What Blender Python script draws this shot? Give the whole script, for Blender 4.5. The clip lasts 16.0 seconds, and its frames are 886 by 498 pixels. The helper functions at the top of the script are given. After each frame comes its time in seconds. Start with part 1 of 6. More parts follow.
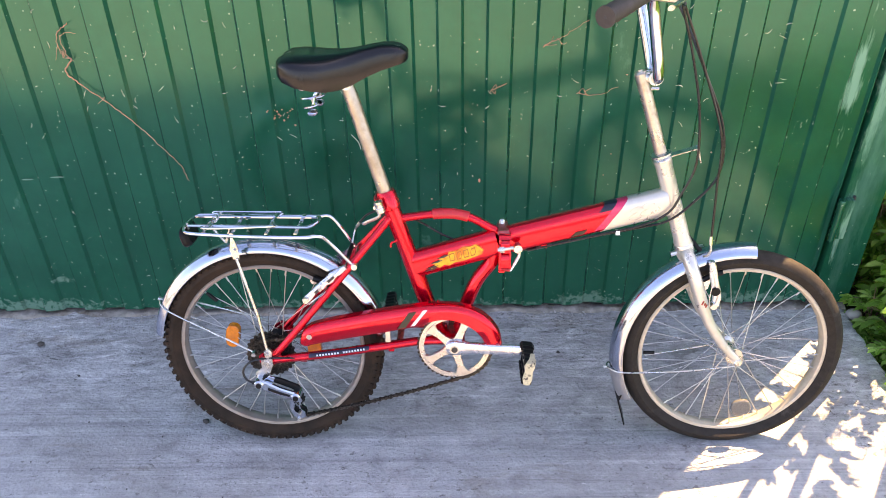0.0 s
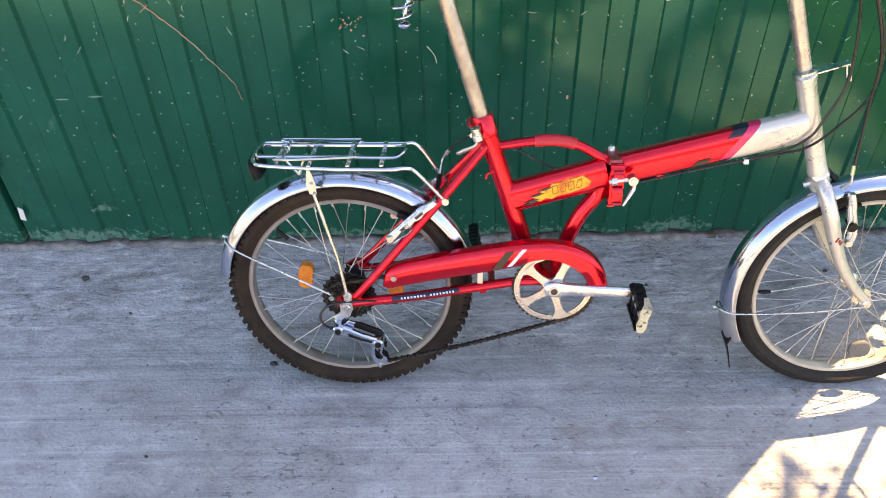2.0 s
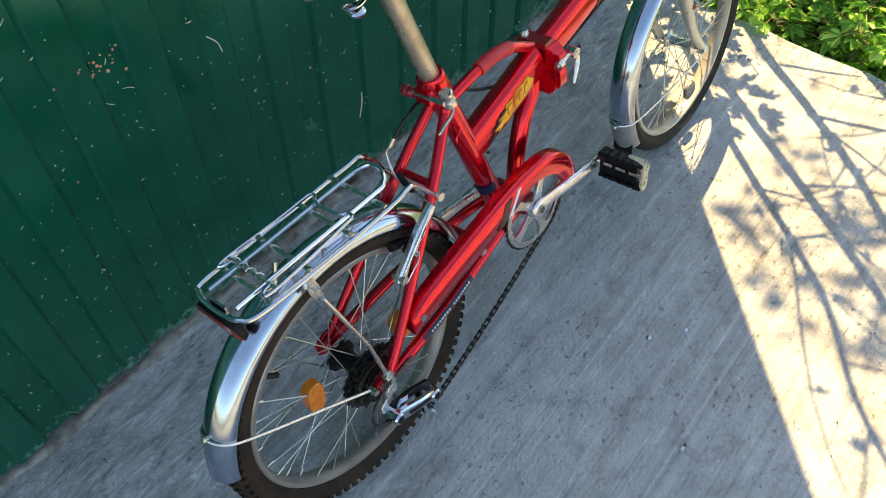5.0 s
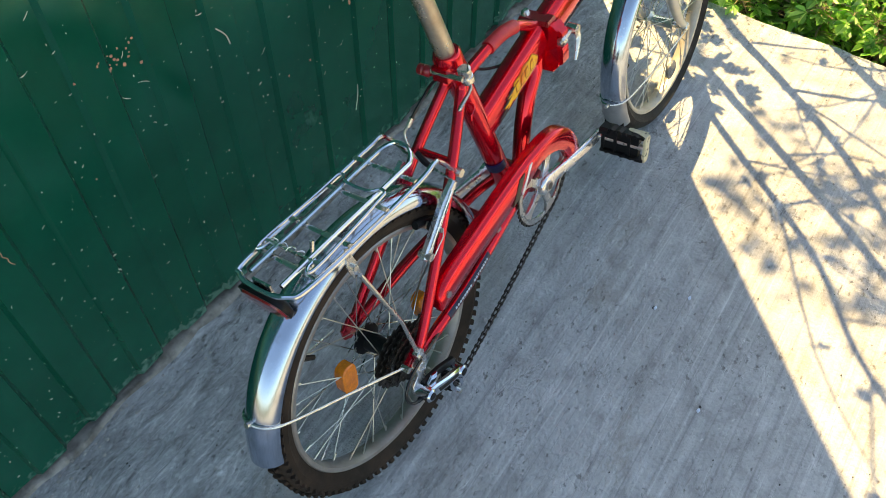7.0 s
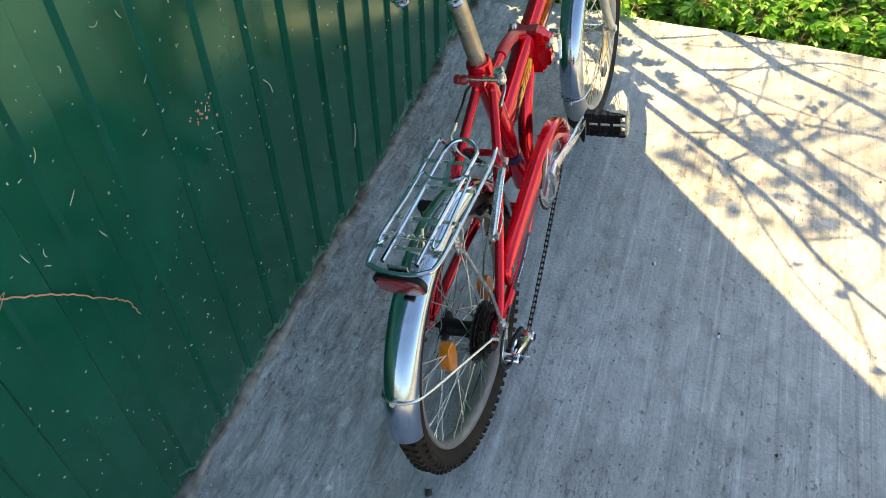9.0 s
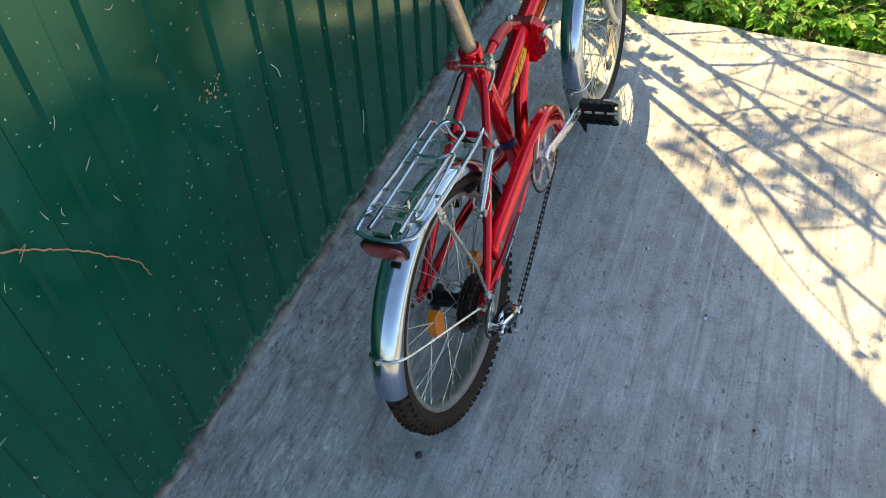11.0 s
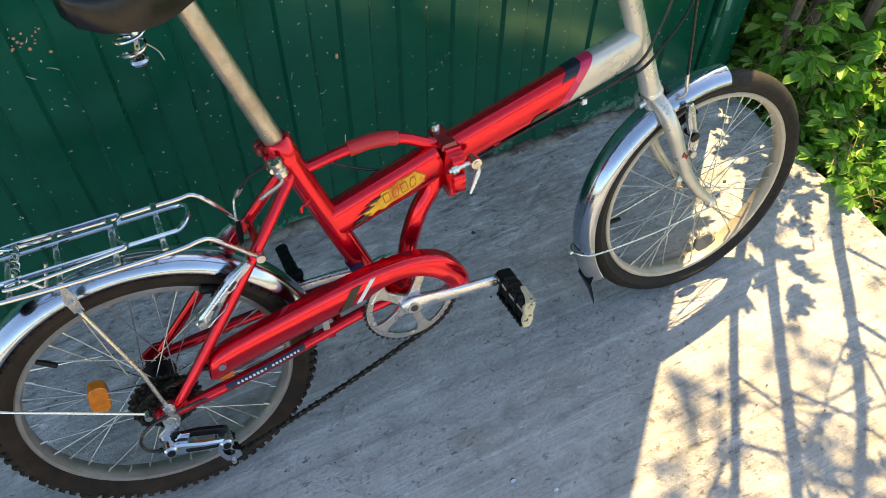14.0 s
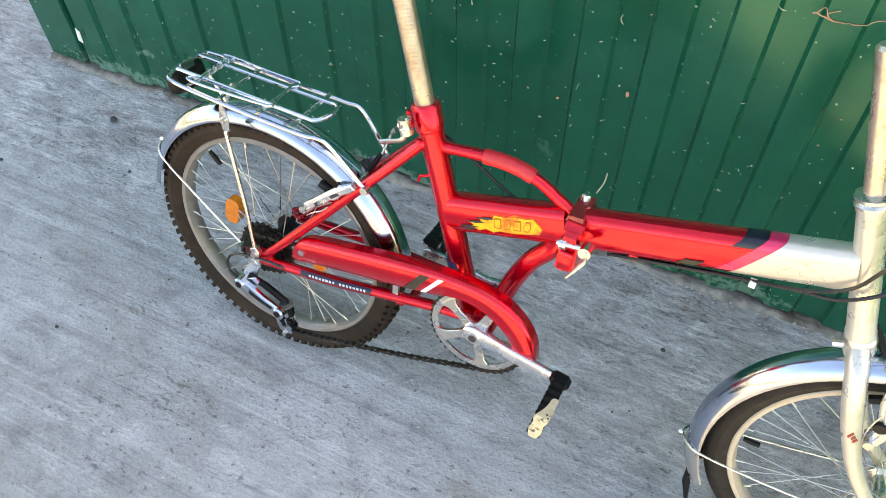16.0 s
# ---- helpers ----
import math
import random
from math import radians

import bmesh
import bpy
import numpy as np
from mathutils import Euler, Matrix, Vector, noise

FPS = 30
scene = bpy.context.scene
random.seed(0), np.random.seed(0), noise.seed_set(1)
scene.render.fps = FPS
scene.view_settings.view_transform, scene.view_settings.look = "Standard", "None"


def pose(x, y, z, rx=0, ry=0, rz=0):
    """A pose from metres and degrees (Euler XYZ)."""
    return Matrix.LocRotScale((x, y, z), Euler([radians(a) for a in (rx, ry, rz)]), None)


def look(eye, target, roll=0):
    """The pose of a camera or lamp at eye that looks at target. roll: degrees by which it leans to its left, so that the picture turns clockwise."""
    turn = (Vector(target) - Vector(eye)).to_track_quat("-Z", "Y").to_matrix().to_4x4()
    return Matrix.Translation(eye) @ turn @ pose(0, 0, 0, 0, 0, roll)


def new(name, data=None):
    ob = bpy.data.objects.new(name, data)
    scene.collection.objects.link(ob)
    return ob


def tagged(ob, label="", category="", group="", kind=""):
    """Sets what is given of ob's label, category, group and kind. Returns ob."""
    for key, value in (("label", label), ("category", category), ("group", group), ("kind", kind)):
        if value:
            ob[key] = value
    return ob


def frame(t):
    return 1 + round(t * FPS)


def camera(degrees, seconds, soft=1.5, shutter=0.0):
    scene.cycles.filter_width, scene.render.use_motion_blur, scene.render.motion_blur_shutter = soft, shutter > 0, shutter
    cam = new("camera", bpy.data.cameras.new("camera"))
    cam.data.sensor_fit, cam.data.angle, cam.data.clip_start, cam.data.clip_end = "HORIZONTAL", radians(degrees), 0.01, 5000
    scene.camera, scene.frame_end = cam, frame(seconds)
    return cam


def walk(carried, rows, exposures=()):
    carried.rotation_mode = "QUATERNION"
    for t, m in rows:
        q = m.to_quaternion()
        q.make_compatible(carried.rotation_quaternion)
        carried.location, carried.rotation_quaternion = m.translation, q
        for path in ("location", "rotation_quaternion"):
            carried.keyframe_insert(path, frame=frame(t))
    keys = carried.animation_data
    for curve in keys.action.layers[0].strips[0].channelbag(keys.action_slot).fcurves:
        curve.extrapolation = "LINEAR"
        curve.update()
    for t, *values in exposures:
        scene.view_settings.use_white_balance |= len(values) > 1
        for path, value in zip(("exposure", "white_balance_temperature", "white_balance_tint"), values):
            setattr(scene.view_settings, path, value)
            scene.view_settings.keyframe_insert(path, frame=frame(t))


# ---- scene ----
cam = camera(58.7, 16.0, soft=0.4)
PATH = [
    (0, (0.015, 0.062, 1.429), (-0.001, 1.701, 0.284), -1.0),
    (0.5, (0.014, 0.056, 1.427), (-0.005, 1.695, 0.281), -1.0),
    (1, (-0.033, 0.049, 1.423), (-0.04, 1.675, 0.259), -0.4),
    (1.5, (-0.094, 0.083, 1.413), (-0.138, 1.654, 0.175), -0.4),
    (2, (-0.167, 0.247, 1.373), (-0.197, 1.73, 0.032), -1.7),
    (2.5, (-0.232, 0.406, 1.362), (-0.108, 1.801, -0.066), -1.8),
    (3, (-0.373, 0.495, 1.35), (-0.015, 1.808, -0.116), -0.4),
    (3.5, (-0.546, 0.585, 1.355), (-0.038, 1.79, -0.159), 1.7),
    (4, (-0.623, 0.725, 1.309), (-0.069, 1.825, -0.267), 2.1),
    (4.5, (-0.652, 0.859, 1.305), (0.053, 1.807, -0.308), 1.0),
    (5, (-0.755, 0.932, 1.318), (0.19, 1.661, -0.287), 0.9),
    (5.2, (-0.786, 0.961, 1.326), (0.2, 1.607, -0.29), 1.5),
    (7.3, (-0.853, 0.979, 1.299), (0.178, 1.648, -0.279), 1.0),
    (7.5, (-0.855, 0.968, 1.298), (0.159, 1.665, -0.279), -0.2),
    (8, (-0.943, 1.06, 1.301), (0.188, 1.654, -0.237), -2.8),
    (8.5, (-1.043, 1.142, 1.314), (0.168, 1.582, -0.216), -1.3),
    (8.7, (-1.086, 1.14, 1.328), (0.158, 1.587, -0.173), -0.6),
    (9.75, (-1.275, 1.175, 1.37), (-0.005, 1.612, -0.075), -1.2),
    (10.8, (-1.26, 1.085, 1.391), (0.009, 1.578, -0.074), -2.2),
    (11, (-1.221, 1.043, 1.379), (0.018, 1.575, -0.097), -2.3),
    (11.5, (-1.083, 0.885, 1.376), (0.091, 1.503, -0.12), -2.3),
    (12, (-0.915, 0.827, 1.367), (0.2, 1.439, -0.177), 0.2),
    (12.5, (-0.689, 0.835, 1.349), (0.317, 1.469, -0.259), 1.9),
    (13, (-0.546, 0.779, 1.347), (0.277, 1.635, -0.263), -0.0),
    (13.5, (-0.401, 0.642, 1.366), (0.236, 1.706, -0.203), -1.9),
    (14, (-0.259, 0.666, 1.346), (0.301, 1.768, -0.226), 0.8),
    (14.5, (-0.099, 0.762, 1.338), (0.273, 1.904, -0.261), 2.5),
    (15, (0.039, 0.808, 1.323), (-0.056, 1.957, -0.311), -1.9),
    (15.5, (0.18, 0.794, 1.317), (-0.301, 1.869, -0.3), -4.0),
    (16, (0.27, 0.727, 1.325), (-0.28, 1.835, -0.247), -0.6),
]
# seconds, stops, kelvin, tint of the filming camera's own adjustment
EXPOSURES = [(0, 2.60, 8100, 27), (1.5, 2.52, 8150, 25), (2.5, 2.43, 8300, 18), (3, 2.40, 8400, 14), (3.5, 2.05, 7900, 12), (4.5, 2.15, 7700, 6), (5, 1.82, 7800, 5), (7.5, 1.88, 8000, 4), (8, 1.98, 7950, 3), (11, 1.68, 7400, 4),
             (12.5, 1.57, 7800, 6), (14, 1.84, 7800, 7), (14.5, 2.0, 7600, 7), (15, 2.4, 7400, 8), (16, 2.86, 9400, 11)]
walk(cam, [(t, look(eye, target, roll)) for t, eye, target, roll in PATH], EXPOSURES)

# ---- light: clear day, sun behind the garage on its right-hand side ----
SUN_AZ, SUN_EL = radians(46.0), radians(55.0)
TO_SUN = Vector((math.sin(SUN_AZ) * math.cos(SUN_EL), math.cos(SUN_AZ) * math.cos(SUN_EL), math.sin(SUN_EL)))
world = bpy.data.worlds.new("sky")
scene.world = world
world.use_nodes = True
wn = world.node_tree.nodes
sky = wn.new("ShaderNodeTexSky")
sky.sky_type, sky.sun_disc = "NISHITA", False
sky.sun_elevation, sky.sun_rotation = SUN_EL, SUN_AZ
world.node_tree.links.new(sky.outputs[0], wn["Background"].inputs[0])
wn["Background"].inputs[1].default_value = 0.11
sun = new("sun", bpy.data.lights.new("sun", "SUN"))
sun.data.energy, sun.data.angle, sun.data.color = 5.0, radians(0.4), (1.0, 0.74, 0.40)
sun.matrix_world = look(TO_SUN * 10, (0, 0, 0))


# ---- materials ----
def ramp(nt, stops):
    n = nt.nodes.new("ShaderNodeValToRGB")
    els = n.color_ramp.elements
    while len(els) < len(stops):
        els.new(0.5)
    for e, (p, c) in zip(els, stops):
        e.position, e.color = p, (*c, 1) if len(c) == 3 else c
    return n


def noise_tex(nt, scale, detail=4.0, rough=0.55, stretch=None, distort=0.0):
    co = nt.nodes.new("ShaderNodeTexCoord")
    n = nt.nodes.new("ShaderNodeTexNoise")
    n.inputs["Scale"].default_value, n.inputs["Detail"].default_value = scale, detail
    n.inputs["Roughness"].default_value, n.inputs["Distortion"].default_value = rough, distort
    if stretch:
        mp = nt.nodes.new("ShaderNodeMapping")
        mp.inputs["Scale"].default_value = stretch
        nt.links.new(co.outputs["Object"], mp.inputs[0])
        nt.links.new(mp.outputs[0], n.inputs["Vector"])
    else:
        nt.links.new(co.outputs["Object"], n.inputs["Vector"])
    return n


def mixed(nt, fac, a, b, mode="MIX"):
    """Colour mix; fac, a and b are sockets or values."""
    m = nt.nodes.new("ShaderNodeMix")
    m.data_type, m.blend_type = "RGBA", mode
    for sock, v in ((m.inputs[0], fac), (m.inputs[6], a), (m.inputs[7], b)):
        if isinstance(v, bpy.types.NodeSocket):
            nt.links.new(v, sock)
        elif isinstance(v, (int, float)):
            sock.default_value = v
        else:
            sock.default_value = (*v, 1)
    return m.outputs[2]


def surface(name, color, rough=0.5, metal=0.0, vary=0.12, scale=40.0, dirt=None, dirt_at=(0.55, 0.75), dirt_scale=9.0,
            bump=0.0, bump_scale=200.0, coat=0.0, rough_vary=0.1, spec=0.5, stretch=None):
    """A principled surface with fine colour grain, patches of dirt, uneven gloss and fine relief."""
    m = bpy.data.materials.new(name)
    m.use_nodes = True
    nt = m.node_tree
    b = nt.nodes["Principled BSDF"]
    fine = noise_tex(nt, scale, 5, 0.6, stretch)
    lo = tuple(c * (1 - vary) for c in color)
    hi = tuple(min(1, c * (1 + vary)) for c in color)
    r = ramp(nt, [(0.3, lo), (0.7, hi)])
    nt.links.new(fine.outputs[0], r.inputs[0])
    col = r.outputs[0]
    big = noise_tex(nt, dirt_scale, 6, 0.65)
    if dirt:
        k = ramp(nt, [(dirt_at[0], (0, 0, 0)), (dirt_at[1], (1, 1, 1))])
        nt.links.new(big.outputs[0], k.inputs[0])
        col = mixed(nt, k.outputs[0], col, dirt)
    nt.links.new(col, b.inputs["Base Color"])
    rr = nt.nodes.new("ShaderNodeMapRange")
    rr.inputs[1].default_value, rr.inputs[2].default_value = 0.3, 0.7
    rr.inputs[3].default_value, rr.inputs[4].default_value = max(0.02, rough - rough_vary), min(1, rough + rough_vary)
    nt.links.new(big.outputs[0], rr.inputs[0])
    nt.links.new(rr.outputs[0], b.inputs["Roughness"])
    b.inputs["Metallic"].default_value = metal
    b.inputs["Specular IOR Level"].default_value = spec
    b.inputs["Coat Weight"].default_value = coat
    b.inputs["Coat Roughness"].default_value = 0.06
    if bump:
        bn = noise_tex(nt, bump_scale, 4, 0.6, stretch)
        bp = nt.nodes.new("ShaderNodeBump")
        bp.inputs["Strength"].default_value, bp.inputs["Distance"].default_value = bump, 0.002
        nt.links.new(bn.outputs[0], bp.inputs["Height"])
        nt.links.new(bp.outputs[0], b.inputs["Normal"])
    return m


RED = surface("candy_red_paint", (0.70, 0.003, 0.020), 0.17, 0.72, 0.08, 60, (0.55, 0.003, 0.013), (0.62, 0.72), 14, 0.03, 60, 0.5, 0.04, 0.45)
DARK_RED = surface("dark_red_paint", (0.26, 0.006, 0.012), 0.28, 0.2, 0.15, 60, None, bump=0.05, coat=0.6, rough_vary=0.06)
PALE_RED = surface("faded_red_sleeve", (0.52, 0.018, 0.026), 0.42, 0.0, 0.15, 90, (0.40, 0.010, 0.014), bump=0.15)
CHROME = surface("chrome", (0.56, 0.61, 0.68), 0.11, 1.0, 0.05, 30, (0.42, 0.38, 0.33), (0.62, 0.85), 22, 0.03, 140, rough_vary=0.05)
GUARD_CHROME = surface("dull_stained_chrome", (0.44, 0.50, 0.60), 0.15, 1.0, 0.08, 22, (0.25, 0.25, 0.26), (0.60, 0.80), 16, 0.05, 34, rough_vary=0.05)
STEEL = surface("zinc_steel", (0.62, 0.61, 0.58), 0.28, 1.0, 0.1, 60, (0.33, 0.25, 0.18), (0.62, 0.8), 30, 0.08, 250)
ALLOY = surface("brushed_alloy", (0.60, 0.59, 0.57), 0.27, 0.95, 0.08, 80, (0.45, 0.40, 0.33), (0.58, 0.8), 25, 0.1, 300)
SILVER = surface("silver_paint", (0.60, 0.58, 0.53), 0.33, 0.55, 0.06, 70, (0.40, 0.33, 0.24), (0.64, 0.8), 24, 0.06, 200, 0.3)
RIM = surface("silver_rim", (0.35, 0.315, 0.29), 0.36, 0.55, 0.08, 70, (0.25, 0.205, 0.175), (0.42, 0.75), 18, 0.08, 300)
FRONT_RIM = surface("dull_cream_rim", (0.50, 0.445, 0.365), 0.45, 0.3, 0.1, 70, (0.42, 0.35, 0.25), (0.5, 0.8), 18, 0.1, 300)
BRIGHT_ALLOY = surface("polished_alloy", (0.72, 0.73, 0.76), 0.26, 0.9, 0.08, 80, (0.50, 0.47, 0.42), (0.62, 0.8), 25, 0.1, 300)
STICKER = surface("dark_blue_sticker", (0.004, 0.006, 0.028), 0.42, 0.0, 0.2, 90)
STEM = surface("dull_stained_steel", (0.52, 0.48, 0.42), 0.30, 0.8, 0.12, 50, (0.30, 0.23, 0.16), (0.55, 0.72), 26, 0.1, 250)
POST = surface("worn_seat_post", (0.47, 0.40, 0.32), 0.30, 0.85, 0.12, 60, (0.34, 0.26, 0.18), (0.5, 0.8), 22, 0.2, 300)
SPOKE = surface("spoke_steel", (0.46, 0.45, 0.43), 0.3, 0.9, 0.12, 60)
RUBBER = surface("tyre_rubber", (0.024, 0.0165, 0.012), 0.8, 0.0, 0.3, 50, (0.055, 0.035, 0.024), (0.44, 0.74), 16, 0.3, 260, spec=0.2)
FRONT_RUBBER = surface("dusty_tyre_rubber", (0.021, 0.0175, 0.015), 0.7, 0.0, 0.3, 60, (0.085, 0.075, 0.066), (0.58, 0.8), 22, 0.4, 180, spec=0.25)
BLACK = surface("black_plastic", (0.006, 0.006, 0.007), 0.45, 0.0, 0.3, 60, (0.025, 0.022, 0.020), (0.62, 0.85), 24, 0.1, 200, spec=0.22)
CABLE = surface("black_cable", (0.007, 0.007, 0.008), 0.28, 0.0, 0.3, 90)
VINYL = surface("black_vinyl", (0.005, 0.005, 0.007), 0.24, 0.0, 0.25, 50, None, bump=0.10, bump_scale=420, rough_vary=0.06, spec=0.38)
GRIP = surface("brown_grey_rubber_grip", (0.040, 0.033, 0.031), 0.65, 0.0, 0.2, 90, None, bump=0.2)
LINK = surface("worn_link_steel", (0.075, 0.068, 0.062), 0.32, 0.85, 0.4, 90, (0.02, 0.018, 0.016), (0.5, 0.6), 140)
# the fine pale specks paint the sparkle of greasy metal into its colour
GREASE = surface("greasy_chain_steel", (0.030, 0.025, 0.021), 0.40, 0.7, 0.4, 120, (0.11, 0.10, 0.092), (0.5, 0.62), 160)
AMBER = surface("amber_reflector", (0.68, 0.18, 0.005), 0.2, 0.0, 0.2, 160, (0.48, 0.11, 0.01), (0.55, 0.75), 30, 0.3, 500, 0.5)
LENS = surface("red_lens", (0.20, 0.008, 0.010), 0.15, 0.0, 0.2, 120, None, coat=0.7)
CLEAR = surface("clear_grey_reflector", (0.14, 0.14, 0.135), 0.2, 0.2, 0.25, 300, None, bump=0.4, bump_scale=700, coat=0.5)
DECAL_YELLOW = surface("yellow_decal", (0.80, 0.42, 0.02), 0.35, 0.0, 0.2, 70, (0.70, 0.16, 0.01), (0.48, 0.62), 40)
DECAL_ORANGE = surface("orange_decal", (0.42, 0.11, 0.012), 0.35, 0.0, 0.2, 90)
DECAL_WHITE = surface("white_decal", (0.72, 0.71, 0.68), 0.4, 0.0, 0.08, 90)
# dark print, and dark pieces that stand in for shade in gaps and holes
DARK_DECAL_SHADE = surface("dark_decal_and_shade", (0.030, 0.030, 0.034), 0.4, 0.0, 0.2, 90)
DECAL_NAVY = surface("navy_decal", (0.007, 0.009, 0.022), 0.35, 0.0, 0.2, 90)
DECAL_OLIVE = surface("olive_brown_decal", (0.032, 0.028, 0.017), 0.4, 0.0, 0.2, 90)
DECAL_PINK = surface("pink_red_decal", (0.62, 0.02, 0.10), 0.3, 0.2, 0.1, 90, coat=0.5)
DECAL_BLUE = surface("pale_blue_decal", (0.52, 0.60, 0.72), 0.4, 0.0, 0.1, 90)
SCUFFED = surface("scuffed_pale_plastic", (0.56, 0.50, 0.34), 0.55, 0.0, 0.2, 60, (0.05, 0.045, 0.045), (0.58, 0.66), 70, 0.3, 200)
GREY_FLAP = surface("scuffed_grey_plastic", (0.34, 0.35, 0.37), 0.36, 0.6, 0.2, 40, (0.24, 0.24, 0.25), (0.5, 0.8), 20)


def patch_mask(nt, centre, size, ragged, stretch, lo, hi):
    """A ragged patch of a surface, worn or pale, 0 to 1: full at centre and fading out at size, broken up by noise."""
    co = nt.nodes.new("ShaderNodeTexCoord")
    mp = nt.nodes.new("ShaderNodeMapping")
    mp.vector_type = "TEXTURE"
    mp.inputs["Location"].default_value, mp.inputs["Scale"].default_value = centre, size
    nt.links.new(co.outputs["Object"], mp.inputs[0])
    ln = nt.nodes.new("ShaderNodeVectorMath")
    ln.operation = "LENGTH"
    nt.links.new(mp.outputs[0], ln.inputs[0])
    n = noise_tex(nt, ragged, 6, 0.65, stretch)
    ma = nt.nodes.new("ShaderNodeMath")
    ma.operation = "MULTIPLY_ADD"
    ma.inputs[1].default_value = -0.35
    nt.links.new(ln.outputs["Value"], ma.inputs[0])
    nt.links.new(n.outputs[0], ma.inputs[2])
    k = ramp(nt, [(lo, (0, 0, 0)), (hi, (1, 1, 1))])
    nt.links.new(ma.outputs[0], k.inputs[0])
    return k.outputs[0]


def paint_green():
    """Glossy green gate enamel: uneven, faintly orange-peeled, dusty, with brushed bare patches, a scuffed foot and a
    pale sheen painted on the post.
    """
    m = surface("green_gate_enamel", (0.0005, 0.071, 0.041), 0.165, 0.0, 0.10, 7, (0.0008, 0.088, 0.051), (0.5, 0.85), 3.5, 0.02, 26, rough_vary=0.035, spec=0.9)
    nt = m.node_tree
    b = nt.nodes["Principled BSDF"]
    b.inputs["Specular Tint"].default_value = (0.44, 1.0, 0.76, 1)
    c = b.inputs["Base Color"].links[0].from_socket
    spots = noise_tex(nt, 95, 2, 0.5)
    k = ramp(nt, [(0.725, (0, 0, 0)), (0.75, (1, 1, 1))])
    nt.links.new(spots.outputs[0], k.inputs[0])
    c = mixed(nt, k.outputs[0], c, (0.30, 0.38, 0.30))
    worn = noise_tex(nt, 5.5, 7, 0.7, (1, 1, 0.6))
    kw = ramp(nt, [(0.665, (0, 0, 0)), (0.71, (0.35, 0.35, 0.35))])
    nt.links.new(worn.outputs[0], kw.inputs[0])
    c = mixed(nt, kw.outputs[0], c, (0.08, 0.22, 0.17))
    for centre, size in (((0.975, 1.80, 0.70), (0.030, 1, 0.17)), ((1.05, 1.80, 0.62), (0.026, 1, 0.22)), ((1.055, 1.80, 0.30), (0.016, 1, 0.16))):
        c = mixed(nt, patch_mask(nt, centre, size, 38, (1.6, 0.01, 0.22), 0.24, 0.44), c, (0.17, 0.34, 0.27))
    # pale reflection on the right post, with some wear, put into the colour
    c = mixed(nt, patch_mask(nt, (1.075, 1.80, 0.50), (0.045, 1, 0.42), 14, (1.5, 0.01, 0.3), 0.12, 0.62), c, (0.07, 0.20, 0.165))
    for centre, size in (((0.40, 1.80, 0.03), (0.17, 1, 0.05)), ((-1.06, 1.80, 0.12), (0.05, 1, 0.022)), ((-1.15, 1.80, 0.03), (0.35, 1, 0.045)), ((-0.3, 1.80, 0.02), (0.9, 1, 0.035)), ((0.85, 1.80, 0.03), (0.3, 1, 0.04))):
        c = mixed(nt, patch_mask(nt, centre, size, 60, (1, 0.01, 1), 0.30, 0.44), c, (0.09, 0.19, 0.145))
    nt.links.new(c, b.inputs["Base Color"])
    return m


